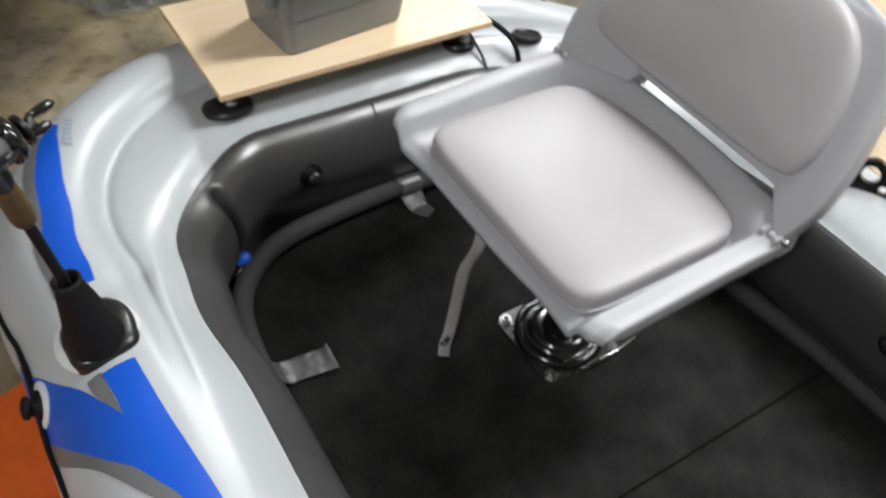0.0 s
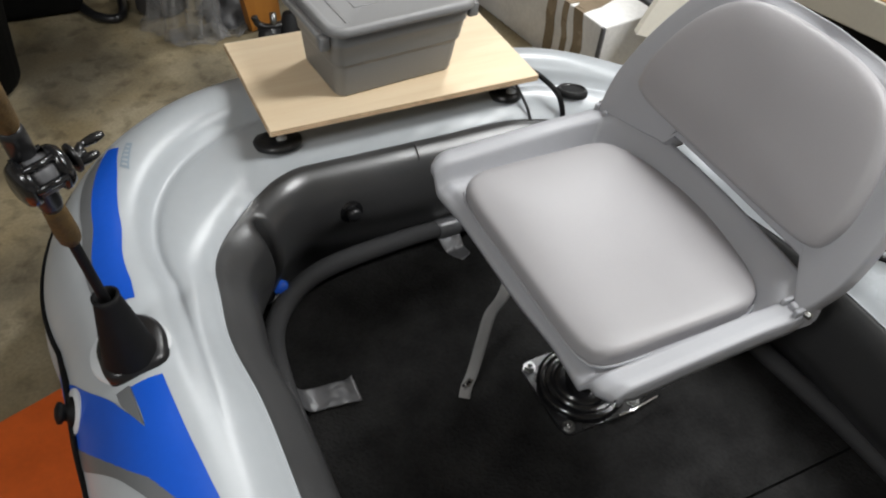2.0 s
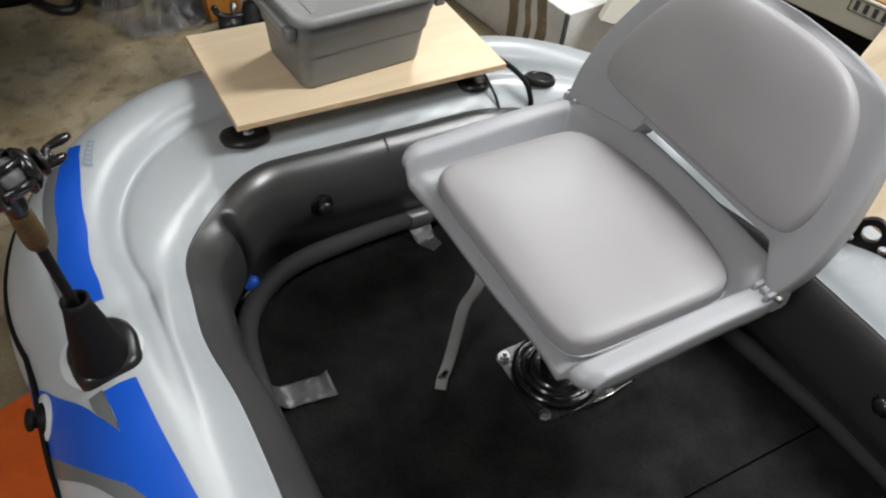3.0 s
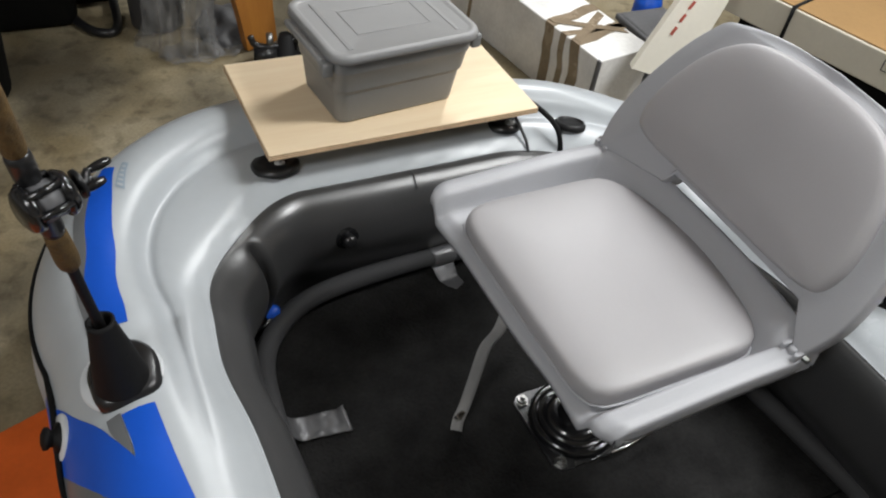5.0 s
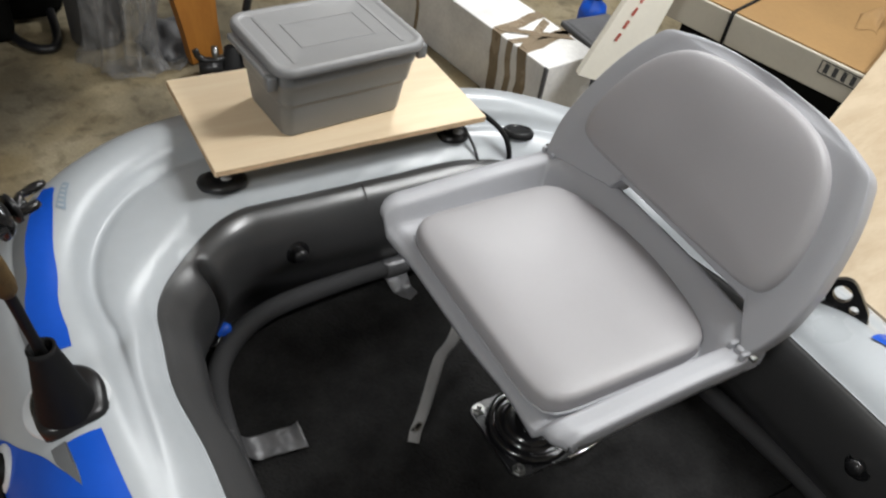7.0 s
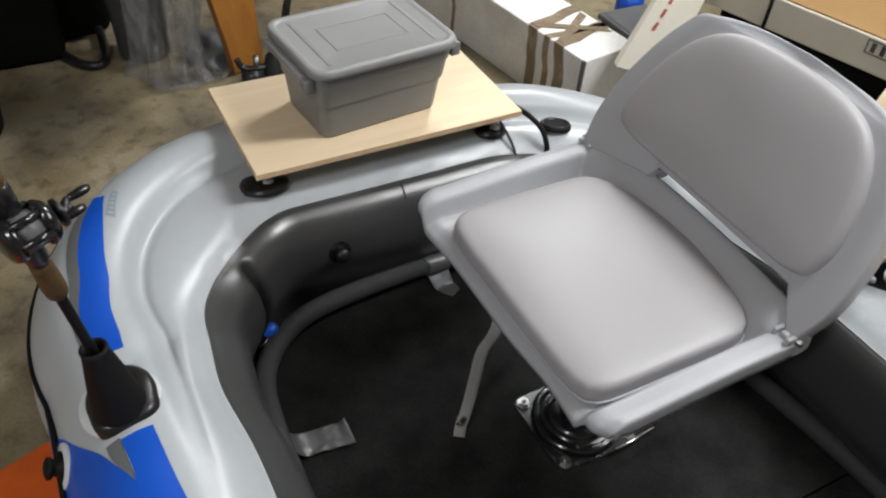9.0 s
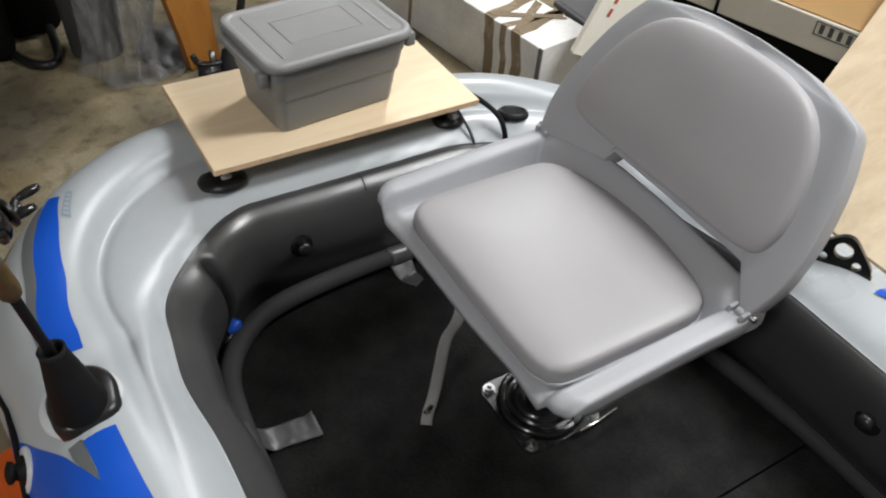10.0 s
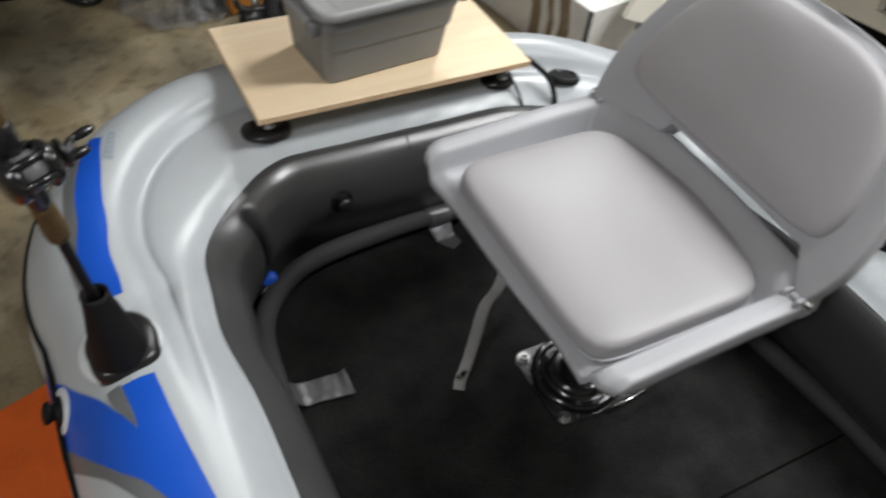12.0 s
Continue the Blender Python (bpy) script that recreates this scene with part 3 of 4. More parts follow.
def pan_point(x, a, sgn):
    """The seat shell's top: a pan with flat-topped arms along its sides and a steep lip behind the cushion."""
    xr = (x - 0.485) / 0.375
    arm = smoothstep(0.213, 0.236, a)
    nose = 0.45 + 0.55 * (1 - (1 - min(1, max(0, xr) / 0.07)) ** 2)
    h = (0.030 + 0.014 * smoothstep(0.0, 0.75, xr)) * nose ** 0.5
    rear = 0.068 * smoothstep(0.808, 0.864, x)
    z = 0.425 + max(arm * h, rear * (1 - 0.14 * arm))
    z -= 0.010 * (1 - smoothstep(0, 0.07, xr)) ** 2 * (1 - arm)
    z -= 0.002 * smoothstep(0.255, 0.262, a)
    x += 0.016 * smoothstep(0.236, 0.268, a) ** 2 * (1 - smoothstep(0, 0.3, xr)) + 0.009 * (sgn < 0) * smoothstep(0.02, 0.2, a) * (1 - smoothstep(0, 0.4, xr)) + 0.008 * (1 - smoothstep(0.12, 0.23, a)) * (1 - smoothstep(0, 0.2, xr))
    x -= 0.024 * min(1.3, (a / 0.2) ** 2) * smoothstep(0.6, 1.0, xr) * (1 - 0.6 * smoothstep(0.94, 1.02, xr))
    return Vector((x, YC + sgn * a, z))


rows = []
NX, NY = 72, 132
for i in range(-3, NX + 4):
    x = 0.485 + 0.383 * min(NX, max(0, i)) / NX
    row = []
    for j in range(-NY // 2 - 4, NY // 2 + 5):
        sgn = 1 if j >= 0 else -1
        p = pan_point(x, 0.266 * min(1, abs(j) / (NY / 2)), sgn)
        over, fro, bak = max(0, abs(j) - NY // 2), max(0, -i), max(0, i - NX)
        p += Vector((-0.003 * min(fro, 1) + 0.002 * bak, sgn * 0.0015 * min(1, over), -max((0.003 + 0.0100 * (over - 1) if over else 0) * (0.55 + 0.45 * smoothstep(0, 8, i)), 0.0045 * fro, 0.012 * bak)))
        if over and fro:
            p += Vector((0.003 * over, -sgn * 0.003 * fro, 0.0012 * min(over, fro)))
        row.append(p)
    rows.append(row)
pan = part("seat_shell", grid(rows), M_SEAT, seat, "moulded grey plastic seat shell")
pan.modifiers.new("thickness", "SOLIDIFY").thickness = 0.006


def cushion(centre, ex, ey, ez, half, depth, dome, n=72, power=5.0, ring=None):
    """A padded cushion: rings of a rounded outline from the hem up over the edge to the crown."""
    steps = [(1.0, -depth), (1.005, -depth * 0.6), (1.0, -depth * 0.3), (0.985, -depth * 0.16), (0.955, -depth * 0.06), (0.91, dome * 0.02), (0.84, dome * 0.30), (0.70, dome * 0.68), (0.45, dome * 0.93), (0.2, dome), (0.02, dome)]
    rows = []
    for s, h in steps:
        row = []
        for k in range(n):
            a = 2 * math.pi * k / n
            if ring is None:
                c, q = math.cos(a), math.sin(a)
                r = (abs(c) ** power + abs(q) ** power) ** (-1 / power)
                px, py = half[0] * r * c, half[1] * r * q
                px += 0.036 * max(0, c) * (1 - (py / half[1]) ** 2)
            else:
                px, py = ring[k]
            fy = s if ring is not None or s <= 0.7 else 1 - (1 - s) * (0.18 + 0.82 * (1 - smoothstep(0.7, 1.0, s)))
            w = noise.noise(Vector((px * s * 9, py * s * 9, 3.7))) * 0.0016
            row.append(centre + ex * px * s + ey * py * fy + ez * (h + w * (s < 0.9)))
        rows.append(row)
    bm = grid(rows, close_v=True)
    bm.verts.ensure_lookup_table()
    bm.faces.new(list(bm.verts)[-n:])
    return bm


X, Y, Z = Vector((1, 0, 0)), Vector((0, 1, 0)), Vector((0, 0, 1))
sc = Vector((0.655, 0.664, 0.464))
seat_cushion = part("seat_cushion", cushion(sc, X, Y, Z, (0.155, 0.203), 0.034, 0.012, power=8.0), M_VINYL, seat, "padded pale grey vinyl seat cushion")
hem = []
for k in range(73):
    a = 2 * math.pi * k / 72
    r = (abs(math.cos(a)) ** 8.5 + abs(math.sin(a)) ** 8.5) ** (-1 / 8.5)
    hem.append(sc + Vector((0.1565 * r * math.cos(a) + 0.036 * max(0, math.cos(a)) * (1 - min(1, abs(r * math.sin(a))) ** 2), 0.2045 * r * math.sin(a), -0.030)))
part("piping", tube(hem, 0.0022, 6, caps=False), M_SEAT, seat_cushion)

TH = radians(30)
BO = Vector((0.838, YC - 0.003, 0.474))
EV, EN = Vector((math.sin(TH), 0, math.cos(TH))), Vector((-math.cos(TH), 0, math.sin(TH)))


def mirrored(half):
    """A closed outline from its half, from the bottom's middle up to the top's middle."""
    pts = [p for p in spline([(a, 0, v) for a, v in half], 6)]
    right = [(p.x, p.z) for p in pts]
    left = [(-a, v) for a, v in reversed(right[1:-1])]
    return right + left


upper = [(0.258, -0.010), (0.265, 0.006), (0.274, 0.055), (0.270, 0.12), (0.257, 0.18), (0.241, 0.228), (0.222, 0.266), (0.214, 0.278), (0.203, 0.286), (0.185, 0.292), (0.145, 0.303), (0.09, 0.312), (0.0, 0.317)]
lower = [(-0.258, -0.010), (-0.251, -0.015), (-0.240, -0.004), (-0.222, 0.020), (-0.207, 0.039), (-0.194, 0.0445), (-0.10, 0.0455), (0.0, 0.046), (0.092, 0.046), (0.101, 0.042), (0.110, 0.024), (0.125, 0.021), (0.159, 0.013), (0.20, 0.004), (0.235, -0.005), (0.258, -0.010)]
rise = [(p.x, p.z) for p in spline([(a, 0, v) for a, v in upper], 5)]
shape = [(p.x, p.z) for p in spline([(a, 0, v) for a, v in lower], 5)][:-1] + rise[:-1] + [(-a, v) for a, v in reversed(rise)][:-1]
rows = []
for s, h in ((0.985, -0.036), (1.0, -0.028), (1.002, -0.008), (0.999, 0.001), (0.994, 0.004), (0.985, 0.005), (0.86, 0.005), (0.83, 0.005), (0.5, 0.004), (0.02, 0.004)):
    rows.append([BO + Y * (a * s) + EV * (0.30 + (v - 0.30) * s) + EN * (h + 0.012 * (a / 0.27) ** 2) for a, v in shape])
bm = grid(rows, close_v=True)
bm.verts.ensure_lookup_table()
bm.faces.new(list(bm.verts)[-len(shape):])
back = part("backrest", bm, M_SEAT, seat, "moulded grey plastic backrest leaning back")
back.modifiers.new("thickness", "SOLIDIFY").thickness = 0.005
pad = mirrored([(0.0, 0.058), (0.14, 0.059), (0.188, 0.062), (0.214, 0.073), (0.224, 0.105), (0.221, 0.145), (0.208, 0.190), (0.191, 0.226), (0.170, 0.254), (0.142, 0.276), (0.108, 0.289), (0.06, 0.297), (0.0, 0.299)])
part("back_cushion", cushion(BO + EV * 0.18 + EN * 0.034, Y, EV, EN, (1, 1), 0.040, 0.010, n=len(pad), ring=[(a, v - 0.18) for a, v in pad]), M_VINYL, seat, "padded pale grey vinyl back cushion")

for sgn, hx in ((-1, 0.822), (1, 0.832)):
    hy = YC + sgn * 0.250
    ob = part("hinge", box(bmesh.new(), (hx - 0.014, hy - 0.016, 0.455), (hx + 0.012, hy - 0.008, 0.480), 0.003, 3), M_SEAT, seat, "grey moulded hinge lug", smooth=False)
    part("hinge_lug", box(bmesh.new(), (hx - 0.014, hy + 0.008, 0.455), (hx + 0.012, hy + 0.016, 0.480), 0.003, 3), M_SEAT, ob, smooth=False)
    part("hinge_tongue", box(bmesh.new(), (hx - 0.008, hy - 0.007, 0.458), (hx + 0.030, hy + 0.007, 0.478), 0.004, 3), M_SEAT, ob, smooth=False)
    part("hinge_bolt", lathe([(0.0, 0.026), (0.004, 0.0255), (0.0055, 0.023), (0.0055, 0.0)], (hx + 0.004, hy, 0.470), (0.1, sgn, 0.05), 12), M_BOLT, ob, "small steel bolt end")
    part("hinge_bracket", box(bmesh.new(), (hx + 0.006, hy - 0.004 + sgn * 0.014, 0.434), (hx + 0.036, hy + 0.004 + sgn * 0.014, 0.460), 0.004, 2), M_SEAT, ob, smooth=False)

# swivel under the seat
PC = Vector((0.683, 0.637, 0.0))
swivel = part("swivel_plate", prism([(PC.x + sx * (0.086 - 0.022) + 0.022 * math.cos(radians(q + 15 * k)), PC.y + sy * (0.086 - 0.022) + 0.022 * math.sin(radians(q + 15 * k))) for sx, sy, q in ((1, 1, 0), (-1, 1, 90), (-1, -1, 180), (1, -1, 270)) for k in range(7)], 0.0785, 0.083), M_BLACK, seat, "glossy black square swivel plate", smooth=False)
part("bearing_ring", lathe([(0.083, 0.082), (0.083, 0.090), (0.079, 0.096), (0.073, 0.098), (0.069, 0.095), (0.067, 0.089), (0.058, 0.089), (0.055, 0.097), (0.050, 0.104), (0.042, 0.106), (0.030, 0.106)], PC, segs=40), M_GLOSS, swivel, "pressed black bearing ring")
part("post", lathe([(0.034, 0.098), (0.030, 0.13), (0.030, 0.36), (0.05, 0.392), (0.09, 0.398), (0.09, 0.404), (0.0, 0.404)], PC, segs=28), M_GLOSS, swivel)
part("spring_clip", tube(spline([(PC.x + 0.02, PC.y - 0.092, 0.098), (PC.x + 0.05, PC.y - 0.094, 0.102), (PC.x + 0.085, PC.y - 0.089, 0.10), (PC.x + 0.115, PC.y - 0.085, 0.098)], 6), 0.0032, 8), M_STEEL, swivel, "bright steel release lever")
for sx in (-1, 1):
    for sy in (-1, 1):
        c = PC + Vector((sx * 0.070, sy * 0.070, 0.083))
        bm = lathe([(0.0, 0.016), (0.0045, 0.016), (0.0045, 0.008), (0.010, 0.008), (0.010, 0.002), (0.013, 0.002), (0.013, 0.0)], c, segs=6)
        part("bolt", bm, M_BOLT, swivel, "dull steel bolt and nut", smooth=False)

# hanging strap
path = spline([(0.600, 0.790, 0.405), (0.585, 0.782, 0.365), (0.539, 0.729, 0.3100), (0.522, 0.736, 0.2500), (0.512, 0.732, 0.1900), (0.504, 0.728, 0.1350), (0.494, 0.721, 0.1050), (0.481, 0.711, 0.0880), (0.469, 0.695, 0.0815)], 6)
wide = Vector((0.82, -0.56, 0.0)).normalized() * 0.0105
rows = [[p - wide, p - wide * 0.4, p + wide * 0.4, p + wide] for p in path]
strap = part("strap", grid(rows), M_STRAP, seat, "grey webbing strap hanging from the seat")
strap.modifiers.new("thickness", "SOLIDIFY").thickness = 0.0016
q = path[-10]
part("buckle", box(bmesh.new(), (-0.015, -0.005, -0.007), (0.015, 0.005, 0.007), 0.002, 2, pose(q.x, q.y, q.z, 25, 0, 32)), M_STEEL, strap, "small metal buckle")

# ---- plywood board and storage bin on the bow ----
board = thing("plywood_board", "pale birch plywood board resting across the boat's end", "board")
part("panel", box(bmesh.new(), (0.266, 1.123, 0.4165), (0.815, 1.428, 0.430), 0.0012, 1), M_PLY, board, smooth=False)
for k, z in enumerate((0.4185, 0.4225, 0.4265)):
    for lo, hi in (((0.2675, 1.1224, z - 0.001), (0.8135, 1.1232, z + 0.001)), ((0.2654, 1.1245, z - 0.001), (0.2662, 1.4265, z + 0.001)), ((0.8148, 1.1245, z - 0.001), (0.8156, 1.4265, z + 0.001))):
        part("edge_ply", box(bmesh.new(), lo, hi), M_PLYEDGE, board, "darker edge layer", smooth=False)
for x, y in ((0.30, 1.205), (0.775, 1.205), (0.32, 1.38), (0.76, 1.38)):
    part("rubber_foot", lathe([(0.0, 0.4164), (0.017, 0.4164), (0.019, 0.40), (0.019, 0.366), (0.0, 0.366)], (x, y, 0), segs=18), M_MATTE, board)


def rounded(cx, cy, hx, hy, r, n=8):
    out = []
    for qx, qy, a0 in ((1, 1, 0), (-1, 1, 90), (-1, -1, 180), (1, -1, 270)):
        for k in range(n + 1):
            a = radians(a0 + 90 * k / n)
            out.append((cx + qx * (hx - r) + r * math.cos(a), cy + qy * (hy - r) + r * math.sin(a)))
    return out


def loft(levels, cx, cy, cap_low=True, cap_high=True):
    rows = [[(x, y, z) for x, y in rounded(cx, cy, hx, hy, r)] for z, hx, hy, r in levels]
    bm = grid(rows, close_v=True)
    n = len(rows[0])
    bm.verts.ensure_lookup_table()
    if cap_low:
        bm.faces.new(list(bm.verts)[:n])
    if cap_high:
        bm.faces.new(list(bm.verts)[-n:])
    return bm


BX, BY = 0.528, 1.264
bin_ = thing("storage_bin", "grey plastic storage bin with closed lid on the plywood board", "storage bin")
bin_.matrix_world = pose(BX, BY, 0, 0, 0, 5.5) @ pose(-BX, -BY, 0)
part("body", loft([(0.4305, 0.119, 0.073, 0.016), (0.4325, 0.123, 0.077, 0.019), (0.437, 0.1250, 0.0790, 0.021), (0.495, 0.1310, 0.0865, 0.023), (0.502, 0.1318, 0.0875, 0.023), (0.504, 0.1350, 0.0908, 0.024), (0.508, 0.1355, 0.0914, 0.024),
                   (0.543, 0.1395, 0.0965, 0.025), (0.546, 0.1420, 0.0990, 0.026), (0.550, 0.1422, 0.0993, 0.026), (0.572, 0.1440, 0.1020, 0.027), (0.576, 0.1440, 0.1020, 0.027)], BX, BY), M_BIN, bin_, "dark grey tapered tub with a stepped side")
lid = part("lid", loft([(0.576, 0.148, 0.108, 0.032), (0.5735, 0.1505, 0.1105, 0.034), (0.5745, 0.1525, 0.1125, 0.035), (0.585, 0.1520, 0.1120, 0.035), (0.5885, 0.1500, 0.1100, 0.034), (0.590, 0.147, 0.107, 0.032), (0.590, 0.140, 0.100, 0.026), (0.5880, 0.1375, 0.0975, 0.024), (0.5868, 0.134, 0.094, 0.022), (0.5868, 0.01, 0.01, 0.005)], BX, BY, cap_low=False), M_LID, bin_, "paler grey lid with a moulded rim")
for lo, hi in (((BX - 0.075, BY - 0.044, 0.587), (BX + 0.075, BY - 0.0415, 0.5879)), ((BX - 0.075, BY + 0.0415, 0.587), (BX + 0.075, BY + 0.044, 0.5879)), ((BX + 0.0725, BY - 0.044, 0.587), (BX + 0.075, BY + 0.044, 0.5879)), ((BX - 0.075, BY - 0.044, 0.587), (BX - 0.0725, BY + 0.044, 0.5879))):
    part("moulded_rib", box(bmesh.new(), lo, hi, 0.0004, 1), M_LID, lid, smooth=False)
for sx in (-1, 1):
    x0, x1 = sorted((BX + sx * 0.104, BX + sx * 0.112))
    part("rim_groove", box(bmesh.new(), (x0, BY - 0.085, 0.5870), (x1, BY + 0.085, 0.5881), 0.0005, 1), M_LID, lid, smooth=False)
    x0, x1 = sorted((BX + sx * 0.141, BX + sx * 0.164))
    part("handle", box(bmesh.new(), (x0, BY - 0.075, 0.560), (x1, BY + 0.075, 0.5732), 0.004, 2), M_LID, bin_, "moulded carrying handle")
    x0, x1 = sorted((BX + sx * 0.143, BX + sx * 0.163))
    part("clasp", box(bmesh.new(), (x0, BY - 0.090, 0.543), (x1, BY - 0.070, 0.570), 0.003, 2), M_BIN, bin_)

cable = thing("power_cable", "black cable running from under the board into the boat", "cable")
part("sheath", tube(spline([(0.74, 1.30, 0.409), (0.80, 1.22, 0.408), (0.835, 1.165, 0.405), (0.858, 1.12, 0.388), (0.866, 1.098, 0.365), (0.868, 1.085, 0.32), (0.868, 1.08, 0.2), (0.865, 1.03, 0.095)], 8), 0.0058, 10), M_MATTE, cable)
part("thin_wire", tube(spline([(0.76, 1.26, 0.408), (0.79, 1.18, 0.39), (0.800, 1.135, 0.362), (0.805, 1.115, 0.338), (0.806, 1.10, 0.30), (0.806, 1.095, 0.15)], 8), 0.0030, 8), M_FOAM, cable)

# ---- fishing rod in its holder ----
rod = thing("fishing_rod", "fishing rod with a black baitcasting reel standing in the rod holder", "fishing rod")
R0, R1 = Vector((-0.051, 0.775, 0.47)), Vector((-0.083, 0.684, 0.86))
way = (R1 - R0).normalized()
at = lambda s: R0 + way * s
part("shaft", tube([at(0), at(0.06), at(0.17), at(0.20)], [0.008, 0.0065, 0.0065, 0.009], 14), M_MATTE, rod, "black rod shaft")
part("fore_grip", tube([at(k) for k in (0.172, 0.178, 0.19, 0.22, 0.240, 0.245)], [0.009, 0.012, 0.0132, 0.0125, 0.0115, 0.010], 18), M_CORK, rod, "brown cork grip")
part("reel_seat", tube([at(0.24), at(0.25), at(0.36), at(0.37)], [0.011, 0.0125, 0.0125, 0.011], 16), M_BLACK, rod)
part("rear_grip", tube([at(k) for k in (0.368, 0.374, 0.41, 0.48, 0.488)], [0.010, 0.0115, 0.012, 0.0125, 0.010], 18), M_CORK, rod, "brown cork grip")
across = Vector((0.90, 0.42, 0.05)).normalized()
out = way.cross(across).normalized()
if out.y > 0:
    out = -out
rc = at(0.315) + out * 0.020
reel = part("reel", lathe([(0.0, -0.027), (0.014, -0.027), (0.021, -0.024), (0.0240, -0.019), (0.0240, -0.014), (0.013, -0.011), (0.013, 0.011), (0.0240, 0.014), (0.0240, 0.019), (0.020, 0.025), (0.012, 0.028), (0.0, 0.028)], rc, across, 28), M_GLOSS, rod, "glossy black baitcasting reel")
part("spool", lathe([(0.012, -0.0125), (0.0195, -0.0122), (0.0195, 0.0122), (0.012, 0.0125)], rc, across, 24), M_DARKGREY, reel, "grey line on the spool")
for a in (0.3, 1.3, 2.4, 3.6):
    o = (out * math.cos(a) + way * math.sin(a)) * 0.0222
    part("frame_bar", tube([rc + o - across * 0.016, rc + o + across * 0.016], 0.0042, 8), M_GLOSS, reel)
part("reel_foot", tube([at(0.28), rc - way * 0.01, at(0.345)], 0.006, 10), M_BLACK, reel)
part("star_drag", lathe([(0.004, 0.030), (0.016, 0.033), (0.016, 0.036), (0.004, 0.040), (0.004, 0.048)], rc, across, 10), M_BLACK, reel)
h0 = rc + across * 0.040
up = Vector((0.35, 0.85, 0.25)).normalized()
part("crank", tube([h0 - up * 0.013, h0 - up * 0.007, h0, h0 + up * 0.007, h0 + up * 0.014], [0.0035, 0.005, 0.0065, 0.005, 0.0035], 8), M_BLACK, reel)
for sgn in (-1, 1):
    part("crank_knob", tube([h0 + up * 0.012 * sgn + across * k for k in (0, 0.006, 0.014, 0.022, 0.026)], [0.003, 0.0045, 0.0053, 0.0045, 0.003], 12), M_GLOSS, reel)

# ---- things standing round the boat ----
part_orange = tagged(part("orange_board", box(bmesh.new(), (-0.74, -0.90, 0.0), (0.10, 0.0, 0.005), 0.0015, 2, pose(-0.222, 1.040, 0, 0, 0, 18)), M_ORANGE, smooth=False), "flat orange board lying on the floor beside the boat", "board")

# long white carton bound with packing tape
carton = thing("long_carton", "long white cardboard carton bound with brown packing tape, on the floor", "carton")
CM = pose(1.325, 1.555, 0, 0, 0, 7.5)
part("carton_body", box(bmesh.new(), (0, 0, 0), (0.205, 1.25, 0.205), 0.004, 2, CM), M_CARTON, carton, smooth=False)
for y, w, lean in ((0.085, 0.040, 0.0), (0.148, 0.024, 0.0), (0.205, 0.040, 0.0), (0.62, 0.016, 0.0)):
    bm = bmesh.new()
    box(bm, (-0.0016, y, 0.0), (-0.0004, y + w, 0.2062))
    box(bm, (-0.0016, y, 0.2054), (0.2066, y + w, 0.2068))
    box(bm, (0.2054, y, 0.0), (0.2066, y + w, 0.2062))
    for v in bm.verts:
        v.co.y += 0.16 * max(0, v.co.x) * (1 if w > 0.03 else -0.8) - 0.10 * (0.2 - v.co.z) * (v.co.x < 0.01)
    bmesh.ops.subdivide_edges(bm, edges=bm.edges[:], cuts=5, use_grid_fill=True)
    for v in bm.verts:
        v.co.y += 0.012 * noise.noise(Vector((v.co.x * 14, y * 9, v.co.z * 14)))
    bmesh.ops.transform(bm, matrix=CM, verts=bm.verts)
    part("packing_tape", bm, M_PACK, carton, smooth=False)
for x0, x1, y0, y1 in ((0.01, 0.19, 0.10, 0.20), (0.01, 0.19, 0.22, 0.09)):
    q = [(x0, y0), (x1, y1), (x1, y1 + 0.03), (x0, y0 + 0.03)]
    bm = prism([(CM @ Vector((*p, 0))).to_2d() for p in q], 0.2072, 0.2084 + 0.0006 * (y0 > 0.15))
    part("packing_tape", bm, M_PACK, carton, smooth=False)
part("torn_flap", box(bmesh.new(), (-0.004, -0.004, 0.02), (0.004, 0.010, 0.205), 0.002, 2, CM), M_DARKGREY, carton, "worn dark corner")

crate = thing("grey_crate", "dark grey plastic crate behind the white board", "crate")
part("crate_body", box(bmesh.new(), (1.56, 1.52, 0.0), (1.735, 1.80, 0.20), 0.012, 3), M_DARKGREY, crate)
part("crate_rim", box(bmesh.new(), (1.553, 1.513, 0.175), (1.742, 1.807, 0.195), 0.006, 2), M_DARKGREY, crate)

slab = thing("white_board", "thick off-white board standing on edge behind the seat", "board")
bm = bmesh.new()
foot = [(1.382, 1.489, 0.213), (1.500, 1.418, 0.190), (1.655, 1.462, 0.519), (1.560, 1.515, 0.515)]
face = bm.faces.new([bm.verts.new(p) for p in foot])
face.normal_update()
far = bmesh.ops.extrude_face_region(bm, geom=[face])
bmesh.ops.translate(bm, vec=(0.016, 0.030, -0.004), verts=[v for v in far["geom"] if isinstance(v, bmesh.types.BMVert)])
bm.faces.new([v for v in bm.verts][:4]) if len(bm.faces) < 6 else None
part("slab", bm, M_FOAMBOARD, slab, smooth=False)
for k in range(5):
    a = Vector((1.382, 1.489, 0.213)).lerp(Vector((1.560, 1.515, 0.515)), 0.36 + 0.11 * k) + Vector((0.030, -0.0205, 0.0))
    part("red_bar", box(bmesh.new(), (-0.004, -0.0012, -0.012), (0.004, 0.0, 0.012), turn=pose(a.x, a.y - 0.001, a.z, -12, 24, -30)), M_RED, slab, "red printed mark", smooth=False)
low_box = thing("flat_carton", "low cream carton with a brown top and a printed label", "carton")
BM = pose(2.086, 0.428, 0.03, 0, 0, 16)
